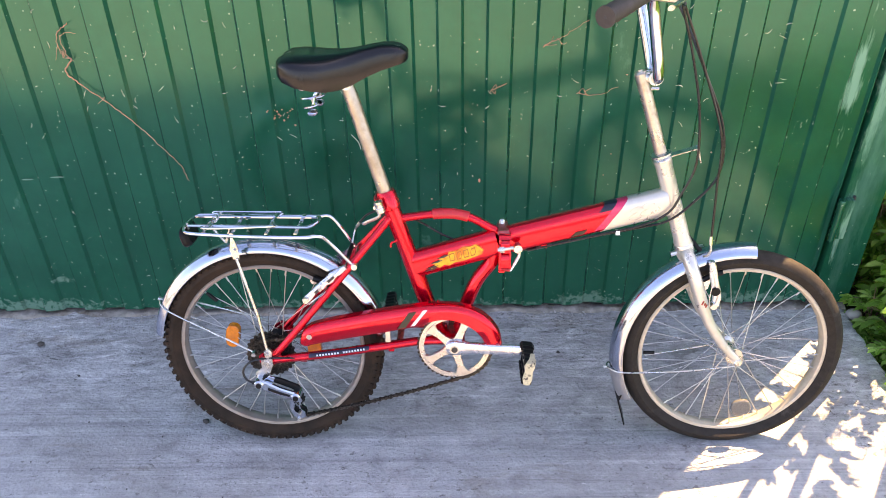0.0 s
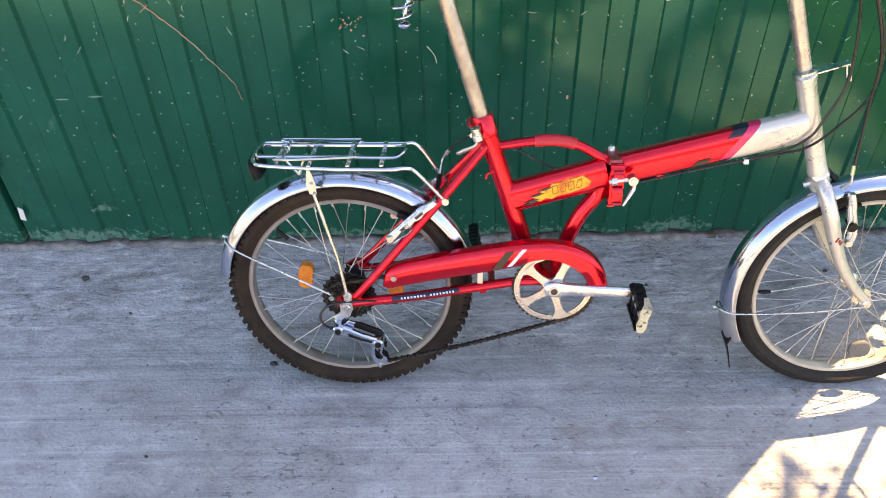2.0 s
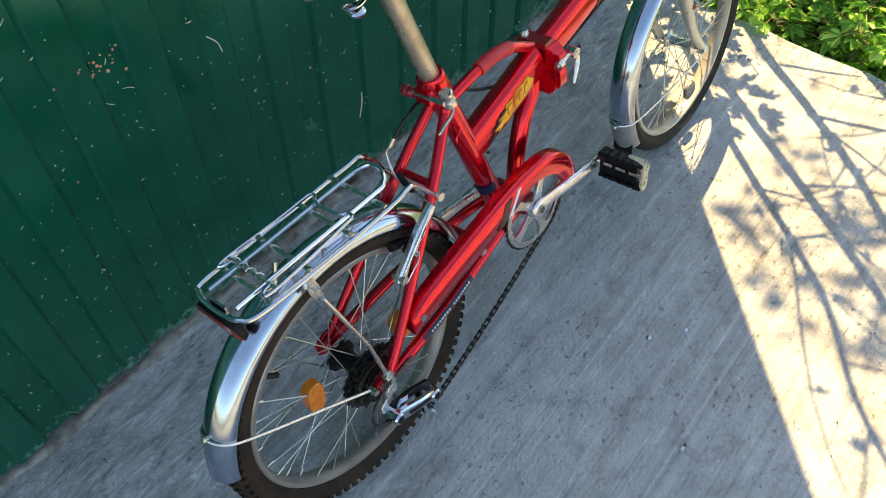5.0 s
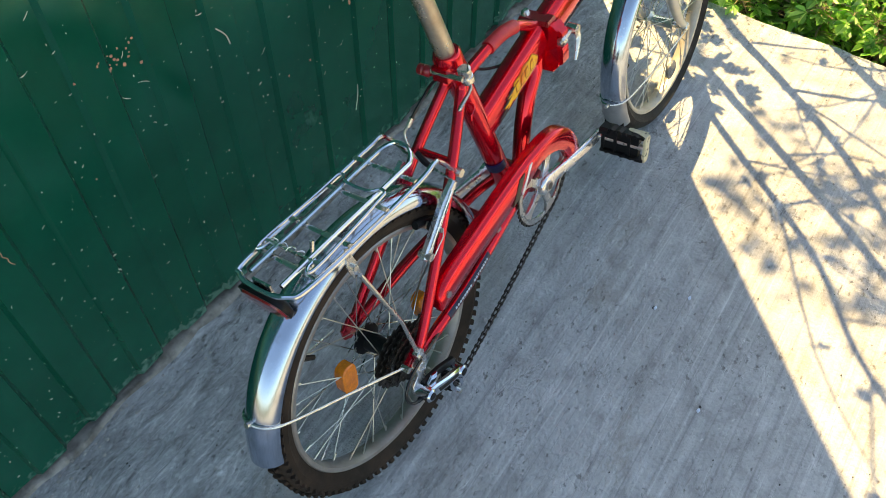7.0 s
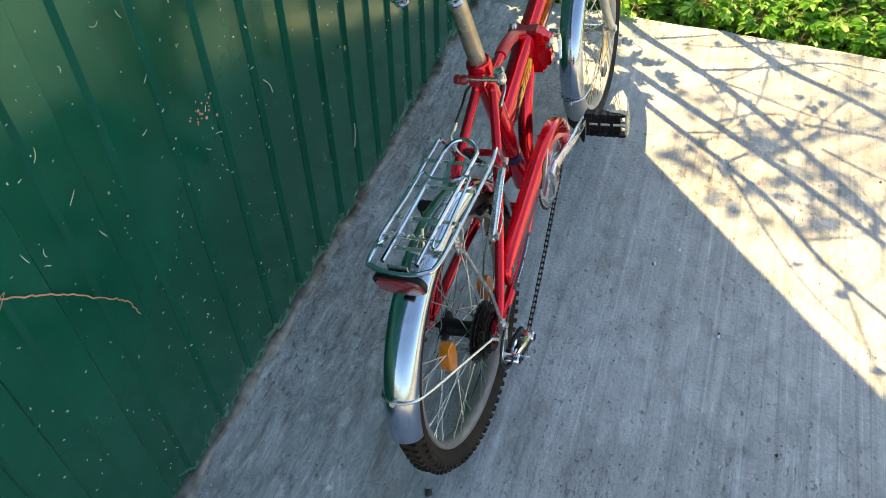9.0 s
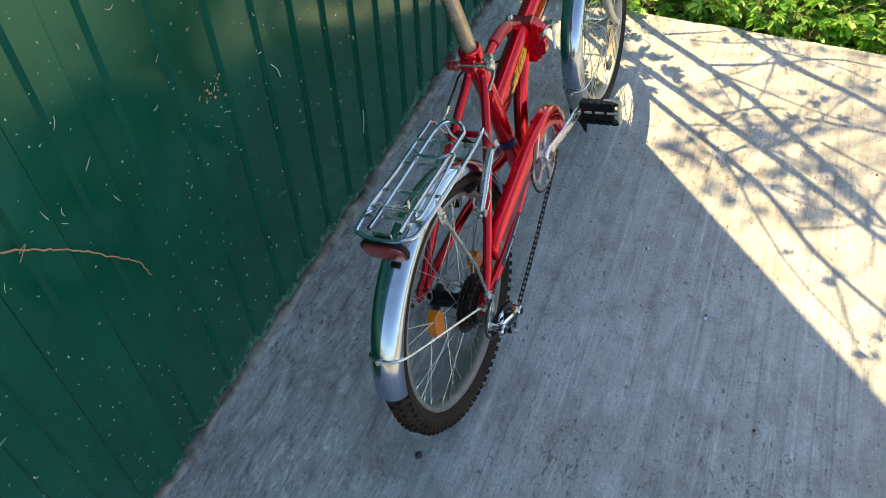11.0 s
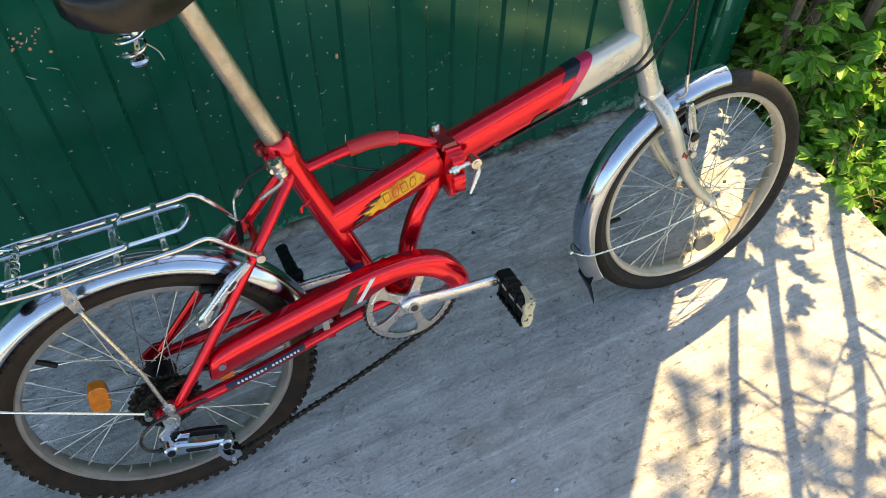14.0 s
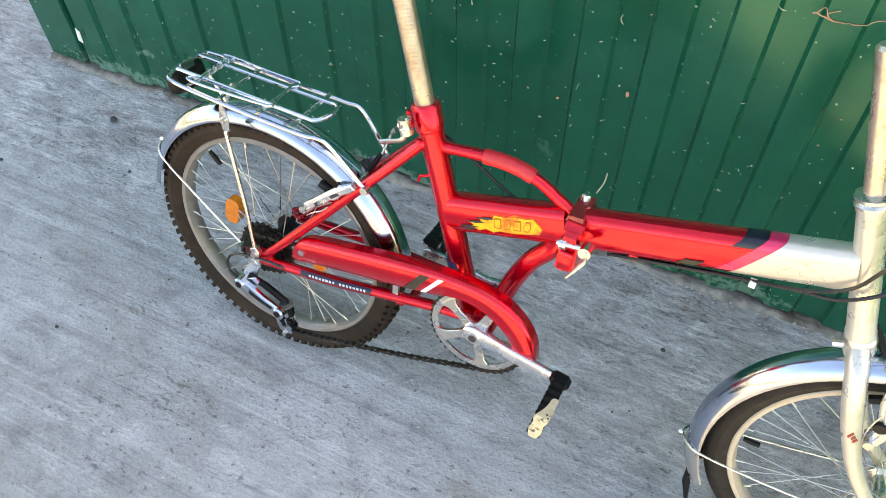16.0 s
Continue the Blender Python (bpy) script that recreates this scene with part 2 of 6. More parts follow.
def concrete():
    """Poured slab: broom streaks along x, blotches, dark specks and pits, worn pale tracks."""
    m = bpy.data.materials.new("poured_concrete")
    m.use_nodes = True
    nt = m.node_tree
    b = nt.nodes["Principled BSDF"]
    blotch = noise_tex(nt, 1.7, 8, 0.62, None, 0.7)
    r = ramp(nt, [(0.32, (0.270, 0.267, 0.263)), (0.47, (0.338, 0.343, 0.348)), (0.66, (0.410, 0.419, 0.428))])
    nt.links.new(blotch.outputs[0], r.inputs[0])
    mott = noise_tex(nt, 15, 7, 0.62, (0.75, 1.25, 1), 0.6)
    r1 = ramp(nt, [(0.33, (0.62, 0.61, 0.60)), (0.46, (0.95, 0.95, 0.95)), (0.56, (1.04, 1.04, 1.04)), (0.68, (1.32, 1.32, 1.33))])
    nt.links.new(mott.outputs[0], r1.inputs[0])
    c = mixed(nt, 0.70, r.outputs[0], r1.outputs[0], "MULTIPLY")
    streak = noise_tex(nt, 9, 8, 0.70, (0.16, 6.0, 1), 0.25)
    r2 = ramp(nt, [(0.33, (0.74, 0.74, 0.75)), (0.44, (0.97, 0.97, 0.97)), (0.56, (1.03, 1.03, 1.03)), (0.68, (1.30, 1.30, 1.30))])
    nt.links.new(streak.outputs[0], r2.inputs[0])
    c = mixed(nt, 0.86, c, r2.outputs[0], "MULTIPLY")
    scratch = noise_tex(nt, 13, 6, 0.62, (0.07, 8.0, 1), 0.5)
    r4 = ramp(nt, [(0.36, (0.72, 0.72, 0.73)), (0.42, (1, 1, 1)), (0.58, (1, 1, 1)), (0.64, (1.32, 1.32, 1.32))])
    nt.links.new(scratch.outputs[0], r4.inputs[0])
    c = mixed(nt, 0.6, c, r4.outputs[0], "MULTIPLY")
    grain = noise_tex(nt, 120, 3, 0.6)
    r3 = ramp(nt, [(0.32, (0.55, 0.55, 0.56)), (0.45, (0.97, 0.97, 0.97)), (0.57, (1.03, 1.03, 1.03)), (0.70, (1.3, 1.3, 1.3))])
    nt.links.new(grain.outputs[0], r3.inputs[0])
    c = mixed(nt, 0.32, c, r3.outputs[0], "MULTIPLY")
    pits = noise_tex(nt, 62, 4, 0.60, (0.8, 1.25, 1))
    where = noise_tex(nt, 3.2, 5, 0.6)
    kp = nt.nodes.new("ShaderNodeMath")
    kp.operation = "MULTIPLY_ADD"
    kp.inputs[1].default_value = 0.42
    nt.links.new(where.outputs[0], kp.inputs[0])
    nt.links.new(pits.outputs[0], kp.inputs[2])
    k = ramp(nt, [(0.835, (0, 0, 0)), (0.905, (0.58, 0.58, 0.58))])
    nt.links.new(kp.outputs[0], k.inputs[0])
    c = mixed(nt, k.outputs[0], c, (0.12, 0.112, 0.105))
    pale = noise_tex(nt, 75, 3, 0.55, (0.8, 1.2, 1), 0.4)
    kl = ramp(nt, [(0.66, (0, 0, 0)), (0.74, (0.6, 0.6, 0.6))])
    nt.links.new(pale.outputs[0], kl.inputs[0])
    c = mixed(nt, kl.outputs[0], c, (0.56, 0.56, 0.55))
    crack = noise_tex(nt, 13, 7, 0.62, (0.55, 1.5, 1), 1.6)
    rc = ramp(nt, [(0.478, (1, 1, 1)), (0.497, (0.58, 0.57, 0.56)), (0.505, (1.28, 1.28, 1.28)), (0.525, (1, 1, 1))])
    nt.links.new(crack.outputs[0], rc.inputs[0])
    kc = ramp(nt, [(0.46, (0, 0, 0)), (0.58, (0.8, 0.8, 0.8))])
    nt.links.new(where.outputs[0], kc.inputs[0])
    c = mixed(nt, kc.outputs[0], c, rc.outputs[0], "MULTIPLY")
    stain = noise_tex(nt, 4.2, 9, 0.70, (0.6, 1.6, 1), 0.6)
    k2 = ramp(nt, [(0.58, (0, 0, 0)), (0.65, (0.44, 0.44, 0.44))])
    nt.links.new(stain.outputs[0], k2.inputs[0])
    c = mixed(nt, k2.outputs[0], c, (0.215, 0.190, 0.158))
    # roughly trowelled strip along the gate: torn, ridged cement skin
    co = nt.nodes.new("ShaderNodeTexCoord")
    xyz = nt.nodes.new("ShaderNodeSeparateXYZ")
    nt.links.new(co.outputs["Object"], xyz.inputs[0])
    wob = nt.nodes.new("ShaderNodeMath")
    wob.operation = "MULTIPLY_ADD"
    wob.inputs[1].default_value = 0.5
    nt.links.new(where.outputs[0], wob.inputs[0])
    nt.links.new(xyz.outputs[1], wob.inputs[2])
    near = nt.nodes.new("ShaderNodeMapRange")
    near.inputs[1].default_value, near.inputs[2].default_value = 1.60, 1.82
    nt.links.new(wob.outputs[0], near.inputs[0])
    torn = noise_tex(nt, 26, 8, 0.72, (0.55, 1.5, 1), 1.2)
    rt = ramp(nt, [(0.36, (0.60, 0.59, 0.57)), (0.46, (0.92, 0.92, 0.92)), (0.55, (1.06, 1.06, 1.06)), (0.64, (1.45, 1.45, 1.45))])
    nt.links.new(torn.outputs[0], rt.inputs[0])
    c = mixed(nt, near.outputs[0], c, mixed(nt, 1.0, c, rt.outputs[0], "MULTIPLY"))
    nt.links.new(c, b.inputs["Base Color"])
    b.inputs["Roughness"].default_value = 0.92
    b.inputs["Specular IOR Level"].default_value = 0.25
    add = nt.nodes.new("ShaderNodeMath")
    add.operation = "ADD"
    nt.links.new(mott.outputs[0], add.inputs[0])
    nt.links.new(grain.outputs[0], add.inputs[1])
    sub = nt.nodes.new("ShaderNodeMath")
    sub.operation = "SUBTRACT"
    nt.links.new(add.outputs[0], sub.inputs[0])
    nt.links.new(k.outputs[0], sub.inputs[1])
    bp = nt.nodes.new("ShaderNodeBump")
    bp.inputs["Strength"].default_value, bp.inputs["Distance"].default_value = 0.75, 0.0055
    nt.links.new(sub.outputs[0], bp.inputs["Height"])
    nt.links.new(bp.outputs[0], b.inputs["Normal"])
    return m


def foliage():
    """Soft green leaf, varied leaf by leaf, letting some light through."""
    m = bpy.data.materials.new("green_leaf")
    m.use_nodes = True
    nt = m.node_tree
    b = nt.nodes["Principled BSDF"]
    geo = nt.nodes.new("ShaderNodeNewGeometry")
    r = ramp(nt, [(0.0, (0.085, 0.23, 0.030)), (0.40, (0.18, 0.39, 0.065)), (0.78, (0.27, 0.49, 0.12)), (0.92, (0.37, 0.56, 0.18)), (1.0, (0.54, 0.62, 0.20))])
    nt.links.new(geo.outputs["Random Per Island"], r.inputs[0])
    vein = noise_tex(nt, 120, 3, 0.6)
    r2 = ramp(nt, [(0.3, (0.8, 0.8, 0.8)), (0.7, (1.15, 1.15, 1.15))])
    nt.links.new(vein.outputs[0], r2.inputs[0])
    c = mixed(nt, 0.7, r.outputs[0], r2.outputs[0], "MULTIPLY")
    nt.links.new(c, b.inputs["Base Color"])
    b.inputs["Roughness"].default_value = 0.38
    tr = nt.nodes.new("ShaderNodeBsdfTranslucent")
    nt.links.new(mixed(nt, 1.0, c, (1.12, 1.32, 0.72), "MULTIPLY"), tr.inputs[0])
    mx = nt.nodes.new("ShaderNodeMixShader")
    mx.inputs[0].default_value = 0.56
    nt.links.new(b.outputs[0], mx.inputs[1])
    nt.links.new(tr.outputs[0], mx.inputs[2])
    nt.links.new(mx.outputs[0], nt.nodes["Material Output"].inputs[0])
    return m


GREEN = paint_green()
CONCRETE = concrete()
LEAF = foliage()
SOIL = surface("dark_garden_soil", (0.060, 0.045, 0.030), 0.95, 0.0, 0.4, 25, (0.05, 0.08, 0.025), (0.45, 0.6), 1.2, 0.8, 60)
BARK = surface("grey_brown_bark", (0.12, 0.095, 0.07), 0.85, 0.0, 0.3, 40, (0.07, 0.055, 0.04), (0.5, 0.7), 12, 0.5, 90)
TWIG = surface("pale_dry_stem", (0.26, 0.19, 0.11), 0.8, 0.0, 0.25, 60)
VINE = surface("dry_pinkish_vine", (0.52, 0.25, 0.16), 0.75, 0.0, 0.3, 40)
PLASTER = surface("grey_render", (0.36, 0.35, 0.33), 0.9, 0.0, 0.12, 12, (0.25, 0.24, 0.22), (0.5, 0.75), 2, 0.4, 60)
ROOFING = surface("grey_sheet_roof", (0.20, 0.20, 0.20), 0.7, 0.0, 0.2, 10)
STONE = surface("dark_pebble", (0.045, 0.043, 0.042), 0.8, 0.0, 0.4, 60, None, bump=0.4)
DIRT = surface("crumbled_mortar", (0.27, 0.255, 0.23), 0.95, 0.0, 0.35, 40, (0.08, 0.065, 0.05), (0.45, 0.65), 12, 0.8, 90)
FLECK = surface("dry_cream_scrap", (0.56, 0.54, 0.42), 0.8, 0.0, 0.3, 30)
PALE_SCUFF = surface("bare_scuffed_paint", (0.09, 0.20, 0.15), 0.5, 0.0, 0.35, 30)


# ---- mesh helpers ----
class Mesh:
    """Vertices and faces gathered piece by piece."""

    def __init__(self):
        self.v, self.f = [], []

    def add(self, verts, faces):
        n = len(self.v)
        self.v += [tuple(p) for p in verts]
        self.f += [tuple(i + n for i in f) for f in faces]
        return self

    def box(self, c, size, turn=None):
        c, turn = Vector(c), turn or Matrix.Identity(3)
        vs = [c + turn @ Vector((sx * size[0] / 2, sy * size[1] / 2, sz * size[2] / 2)) for sx in (-1, 1) for sy in (-1, 1) for sz in (-1, 1)]
        return self.add(vs, [(0, 1, 3, 2), (4, 6, 7, 5), (0, 4, 5, 1), (2, 3, 7, 6), (0, 2, 6, 4), (1, 5, 7, 3)])

    def tube(self, pts, r, seg=12, closed=False, caps=True, flat=None):
        """A tube along points; r one radius or one a point; flat: (across, up) factors of the section."""
        pts = [Vector(p) for p in pts]
        n = len(pts)
        rs = r if isinstance(r, (list, tuple)) else [r] * n
        tang = []
        for i in range(n):
            a = pts[(i - 1) % n] if closed or i else pts[0]
            b = pts[(i + 1) % n] if closed or i < n - 1 else pts[-1]
            tang.append((b - a).normalized())
        side = tang[0].cross(Vector((0, 0, 1)))
        if side.length < 1e-3:
            side = tang[0].cross(Vector((0, 1, 0)))
        side.normalize()
        verts = []
        for p, t, rad in zip(pts, tang, rs):
            side = (side - t * side.dot(t)).normalized()
            up = side.cross(t)
            for k in range(seg):
                a = 2 * math.pi * k / seg
                fx, fy = flat or (1, 1)
                verts.append(p + side * (math.cos(a) * rad * fx) + up * (math.sin(a) * rad * fy))
        faces = []
        for i in range(n if closed else n - 1):
            j = (i + 1) % n
            for k in range(seg):
                l = (k + 1) % seg
                faces.append((i * seg + k, i * seg + l, j * seg + l, j * seg + k))
        if caps and not closed:
            faces.append(tuple(range(seg - 1, -1, -1)))
            faces.append(tuple((n - 1) * seg + k for k in range(seg)))
        return self.add(verts, faces)

    def rod(self, a, b, r, seg=12):
        return self.tube([a, b], r, seg)

    def lathe(self, profile, centre=(0, 0, 0), seg=64, closed=True, arc=None):
        """Turns (radius, y) points round the y axis through centre; arc: (from, to) degrees, 0 ahead, 90 up."""
        c = Vector(centre)
        m = len(profile)
        steps = seg if arc is None else seg + 1
        verts = []
        for i in range(steps):
            a = 2 * math.pi * i / seg if arc is None else radians(arc[0] + (arc[1] - arc[0]) * i / seg)
            for rad, y in profile:
                verts.append(c + Vector((math.cos(a) * rad, y, math.sin(a) * rad)))
        faces = []
        for i in range(seg):
            j = (i + 1) % steps
            for k in range(m if closed else m - 1):
                l = (k + 1) % m
                faces.append((i * m + k, j * m + k, j * m + l, i * m + l))
        if arc is not None and closed:
            faces.append(tuple(range(m)))
            faces.append(tuple(seg * m + k for k in range(m - 1, -1, -1)))
        return self.add(verts, faces)

    def plate(self, outline, y0, y1, bevel=0.0):
        """A flat part: an (x, z) outline between two y, with its edges drawn in by bevel on the y0 side."""
        n = len(outline)
        cx, cz = sum(p[0] for p in outline) / n, sum(p[1] for p in outline) / n
        nrm = []
        for i in range(n):
            (ax, az), (bx, bz) = outline[i - 1], outline[(i + 1) % n]
            d = Vector((bz - az, -(bx - ax)))
            nrm.append(d.normalized() if d.length else d)
        area = sum(outline[i - 1][0] * outline[i][1] - outline[i][0] * outline[i - 1][1] for i in range(n))
        s = -1 if area > 0 else 1
        rows = [(y1, 0.0), (y0 + bevel * (1 if y1 > y0 else -1), 0.0), (y0, bevel)] if bevel else [(y1, 0.0), (y0, 0.0)]
        verts = [(x + s * q.x * ins, y, z + s * q.y * ins) for y, ins in rows for (x, z), q in zip(outline, nrm)]
        faces = [tuple(range(n)), tuple((len(rows) - 1) * n + k for k in range(n - 1, -1, -1))]
        for i in range(len(rows) - 1):
            for k in range(n):
                l = (k + 1) % n
                faces.append((i * n + k, i * n + l, (i + 1) * n + l, (i + 1) * n + k))
        return self.add(verts, faces)

    def loft(self, sections, caps=True):
        m = len(sections[0])
        verts = [p for s in sections for p in s]
        faces = []
        for i in range(len(sections) - 1):
            for k in range(m):
                l = (k + 1) % m
                faces.append((i * m + k, i * m + l, (i + 1) * m + l, (i + 1) * m + k))
        if caps:
            faces.append(tuple(range(m - 1, -1, -1)))
            faces.append(tuple((len(sections) - 1) * m + k for k in range(m)))
        return self.add(verts, faces)

    def ball(self, c, r, seg=10, squash=(1, 1, 1)):
        rings = seg // 2
        verts, faces = [], []
        for i in range(rings + 1):
            a = math.pi * i / rings
            for k in range(seg):
                b = 2 * math.pi * k / seg
                verts.append((c[0] + r * squash[0] * math.sin(a) * math.cos(b), c[1] + r * squash[1] * math.sin(a) * math.sin(b), c[2] + r * squash[2] * math.cos(a)))
        for i in range(rings):
            for k in range(seg):
                l = (k + 1) % seg
                faces.append((i * seg + k, (i + 1) * seg + k, (i + 1) * seg + l, i * seg + l))
        return self.add(verts, faces)


def smooth_path(pts, per=6):
    """A Catmull-Rom line through points."""
    p = [Vector(q) for q in pts]
    p = [2 * p[0] - p[1]] + p + [2 * p[-1] - p[-2]]
    out = []
    for i in range(1, len(p) - 2):
        for s in range(per):
            t = s / per
            a, b, c, d = p[i - 1:i + 3]
            out.append(0.5 * (2 * b + (c - a) * t + (2 * a - 5 * b + 4 * c - d) * t * t + (3 * b - a - 3 * c + d) * t ** 3))
    return out + [p[-2]]


def build_data(name, mesh, material, sharp=35.0):
    data = bpy.data.meshes.new(name)
    if isinstance(mesh, Mesh):
        data.from_pydata(mesh.v, [], mesh.f)
        bm = bmesh.new()
        bm.from_mesh(data)
        bmesh.ops.recalc_face_normals(bm, faces=bm.faces)
        bm.to_mesh(data)
        bm.free()
    else:
        mesh.to_mesh(data)
        mesh.free()
    data.materials.append(material)
    data.polygons.foreach_set("use_smooth", [True] * len(data.polygons))
    data.set_sharp_from_angle(angle=radians(sharp))
    return data


def part(name, mesh, material, parent=None, label="", at=None, sharp=35.0):
    """One mesh object, under its parent if there is one; at: its place under the parent."""
    ob = new(name, mesh if isinstance(mesh, bpy.types.Mesh) else build_data(name, mesh, material, sharp))
    ob.parent = parent
    if at is not None:
        ob.matrix_basis = at if isinstance(at, Matrix) else Matrix.Translation(at)
    return tagged(ob, label) if label else ob


# ---- large structure ----
def build_ground():
    m = Mesh()
    n = 24
    xs = [-60 * ((1 - i / n) ** 2) for i in range(n)] + [60 * (i / n) ** 2 for i in range(n + 1)]
    verts = [(x, y, -0.085 + (0.02 * noise.noise((x * 0.8, y * 0.8, 0)) if x > 1.2 or y < -3.2 else 0)) for y in xs for x in xs]
    w = len(xs)
    faces = [(r * w + c, r * w + c + 1, (r + 1) * w + c + 1, (r + 1) * w + c) for r in range(w - 1) for c in range(w - 1)]
    tagged(part("ground", m.add(verts, faces), SOIL), "dark soil with low green growth beyond the slab", "ground", kind="structure")


def build_slab():
    """The yard's poured slab: gently uneven top, chipped edge on the garden side."""
    m = Mesh()
    xs = [-5 + 0.25 * i for i in range(15)] + [-1.45 + 0.012 * i for i in range(212)] + [1.1, 1.118, 1.13]
    ys = [-4 + 0.25 * i for i in range(17)] + [0.25 + 0.05 * i for i in range(10)] + [0.75 + 0.011 * i for i in range(105)] + [1.93, 2.2, 3.0, 4.5, 7.0]
    verts, faces = [], []
    for j, y in enumerate(ys):
        for i, x in enumerate(xs):
            z = 0.0035 * noise.noise((x * 1.7, y * 1.7, 3)) + 0.0012 * noise.noise((x * 9, y * 9, 5))
            dx = 0.0
            if i >= len(xs) - 2:
                dx = 0.008 * noise.noise((y * 7, 0, 9)) + 0.004 * noise.noise((y * 31, 2, 9))
            if i == len(xs) - 1:
                z -= 0.007 + 0.004 * noise.noise((y * 19, 4, 1))
            if 0.7 < y < 1.95 and x > -1.5:
                rough = 0.35 + 0.65 * min(1, max(0, (y - 1.25) / 0.3))
                z += rough * (0.0026 * noise.noise((x * 11, y * 17, 21)) + 0.0016 * noise.noise((x * 31, y * 44, 22)))
                z -= rough * 0.0022 * max(0, 1 - 9 * abs(noise.noise((x * 5, y * 14, 23))))
            if y > 1.6:
                z += 0.006 * (y - 1.6) / 0.2 * noise.noise((x * 13, y * 13, 7)) * (1 if y < 1.85 else 0.4)
            verts.append((x + dx, y, z))
    w = len(xs)
    faces += [(r * w + c, r * w + c + 1, (r + 1) * w + c + 1, (r + 1) * w + c) for r in range(len(ys) - 1) for c in range(w - 1)]
    base = len(verts)
    rim = [c for c in range(w)] + [r * w + w - 1 for r in range(1, len(ys))] + [(len(ys) - 1) * w + c for c in range(w - 2, -1, -1)] + [r * w for r in range(len(ys) - 2, 0, -1)]
    for q in rim:
        verts.append((verts[q][0], verts[q][1], -0.14))
    k = len(rim)
    faces += [(rim[i], rim[(i + 1) % k], base + (i + 1) % k, base + i) for i in range(k)]
    tagged(part("pavement", m.add(verts, faces), CONCRETE), "grey poured concrete slab with broom marks and pits", "concrete slab", kind="structure")


WALL_Y = 1.80
GARAGE_H = 3.37


def build_garage():
    m = Mesh()
    m.box((-0.08, 1.921, GARAGE_H / 2 + 1.178), (2.44, 0.228, GARAGE_H - 2.36))
    tagged(part("wall_front", m, PLASTER), "plain grey rendered wall above the gate", "wall", kind="structure")
    tagged(part("wall_left", Mesh().box((-1.36, 4.0, GARAGE_H / 2), (0.11, 4.0, GARAGE_H)), PLASTER), "plain grey rendered garage side wall", "wall", kind="structure")
    tagged(part("wall_side", Mesh().box((1.08, 4.0, GARAGE_H / 2), (0.12, 4.0, GARAGE_H)), PLASTER), "plain grey rendered garage side wall", "wall", kind="structure")
    tagged(part("wall_back", Mesh().box((-0.14, 6.1, GARAGE_H / 2), (2.56, 0.2, GARAGE_H)), PLASTER), "plain grey rendered back wall", "wall", kind="structure")
    tagged(part("roof", Mesh().box((-0.14, 4.0, GARAGE_H + 0.04), (2.56, 4.4, 0.08)), ROOFING), "flat grey sheet roof of the garage", "roof", kind="structure")


RIB = 0.1132


def corrugated(x0, x1, z0, z1, phase):
    """Ribbed sheet: flat lands and grooves 8 mm deep with sloping sides; slightly buckled, its foot bent and nicked."""
    m = Mesh()
    xs = []
    n = int((x0 - phase) / RIB) - 1
    while phase + n * RIB < x1 + RIB:
        p = phase + n * RIB
        xs += [(p - 0.0036, 0.0), (p + 0.0034, 0.008), (p + 0.0528, 0.008), (p + 0.0590, 0.0)]
        n += 1
    xs = [(x, d) for x, d in xs if x0 < x < x1]
    xs = [(x0, xs[0][1])] + xs + [(x1, xs[-1][1])]
    zs = [z0, z0 + 0.012, z0 + 0.04, z0 + 0.12] + [z0 + 0.25 + 0.15 * i for i in range(int((z1 - z0 - 0.25) / 0.15) + 1)] + [z1]
    verts = []
    for k, z in enumerate(zs):
        for x, d in xs:
            y = WALL_Y + d + 0.0035 * noise.noise((x * 2.3, z * 1.6, 11)) + 0.0012 * noise.noise((x * 9, z * 5, 12))
            zz = z
            if k == 0:
                y += 0.004 * noise.noise((x * 17, 1, 2))
                zz += 0.006 * noise.noise((x * 11, 5, 2))
            verts.append((x, y, zz))
    w = len(xs)
    faces = [(r * w + c, r * w + c + 1, (r + 1) * w + c + 1, (r + 1) * w + c) for r in range(len(zs) - 1) for c in range(w - 1)]
    back = len(verts)
    verts += [(x, y + 0.0012, z) for x, y, z in verts]
    faces += [tuple(back + i for i in reversed(f)) for f in faces]
    faces += [(c, back + c, back + c + 1, c + 1) for c in range(w - 1)]
    return m.add(verts, faces)


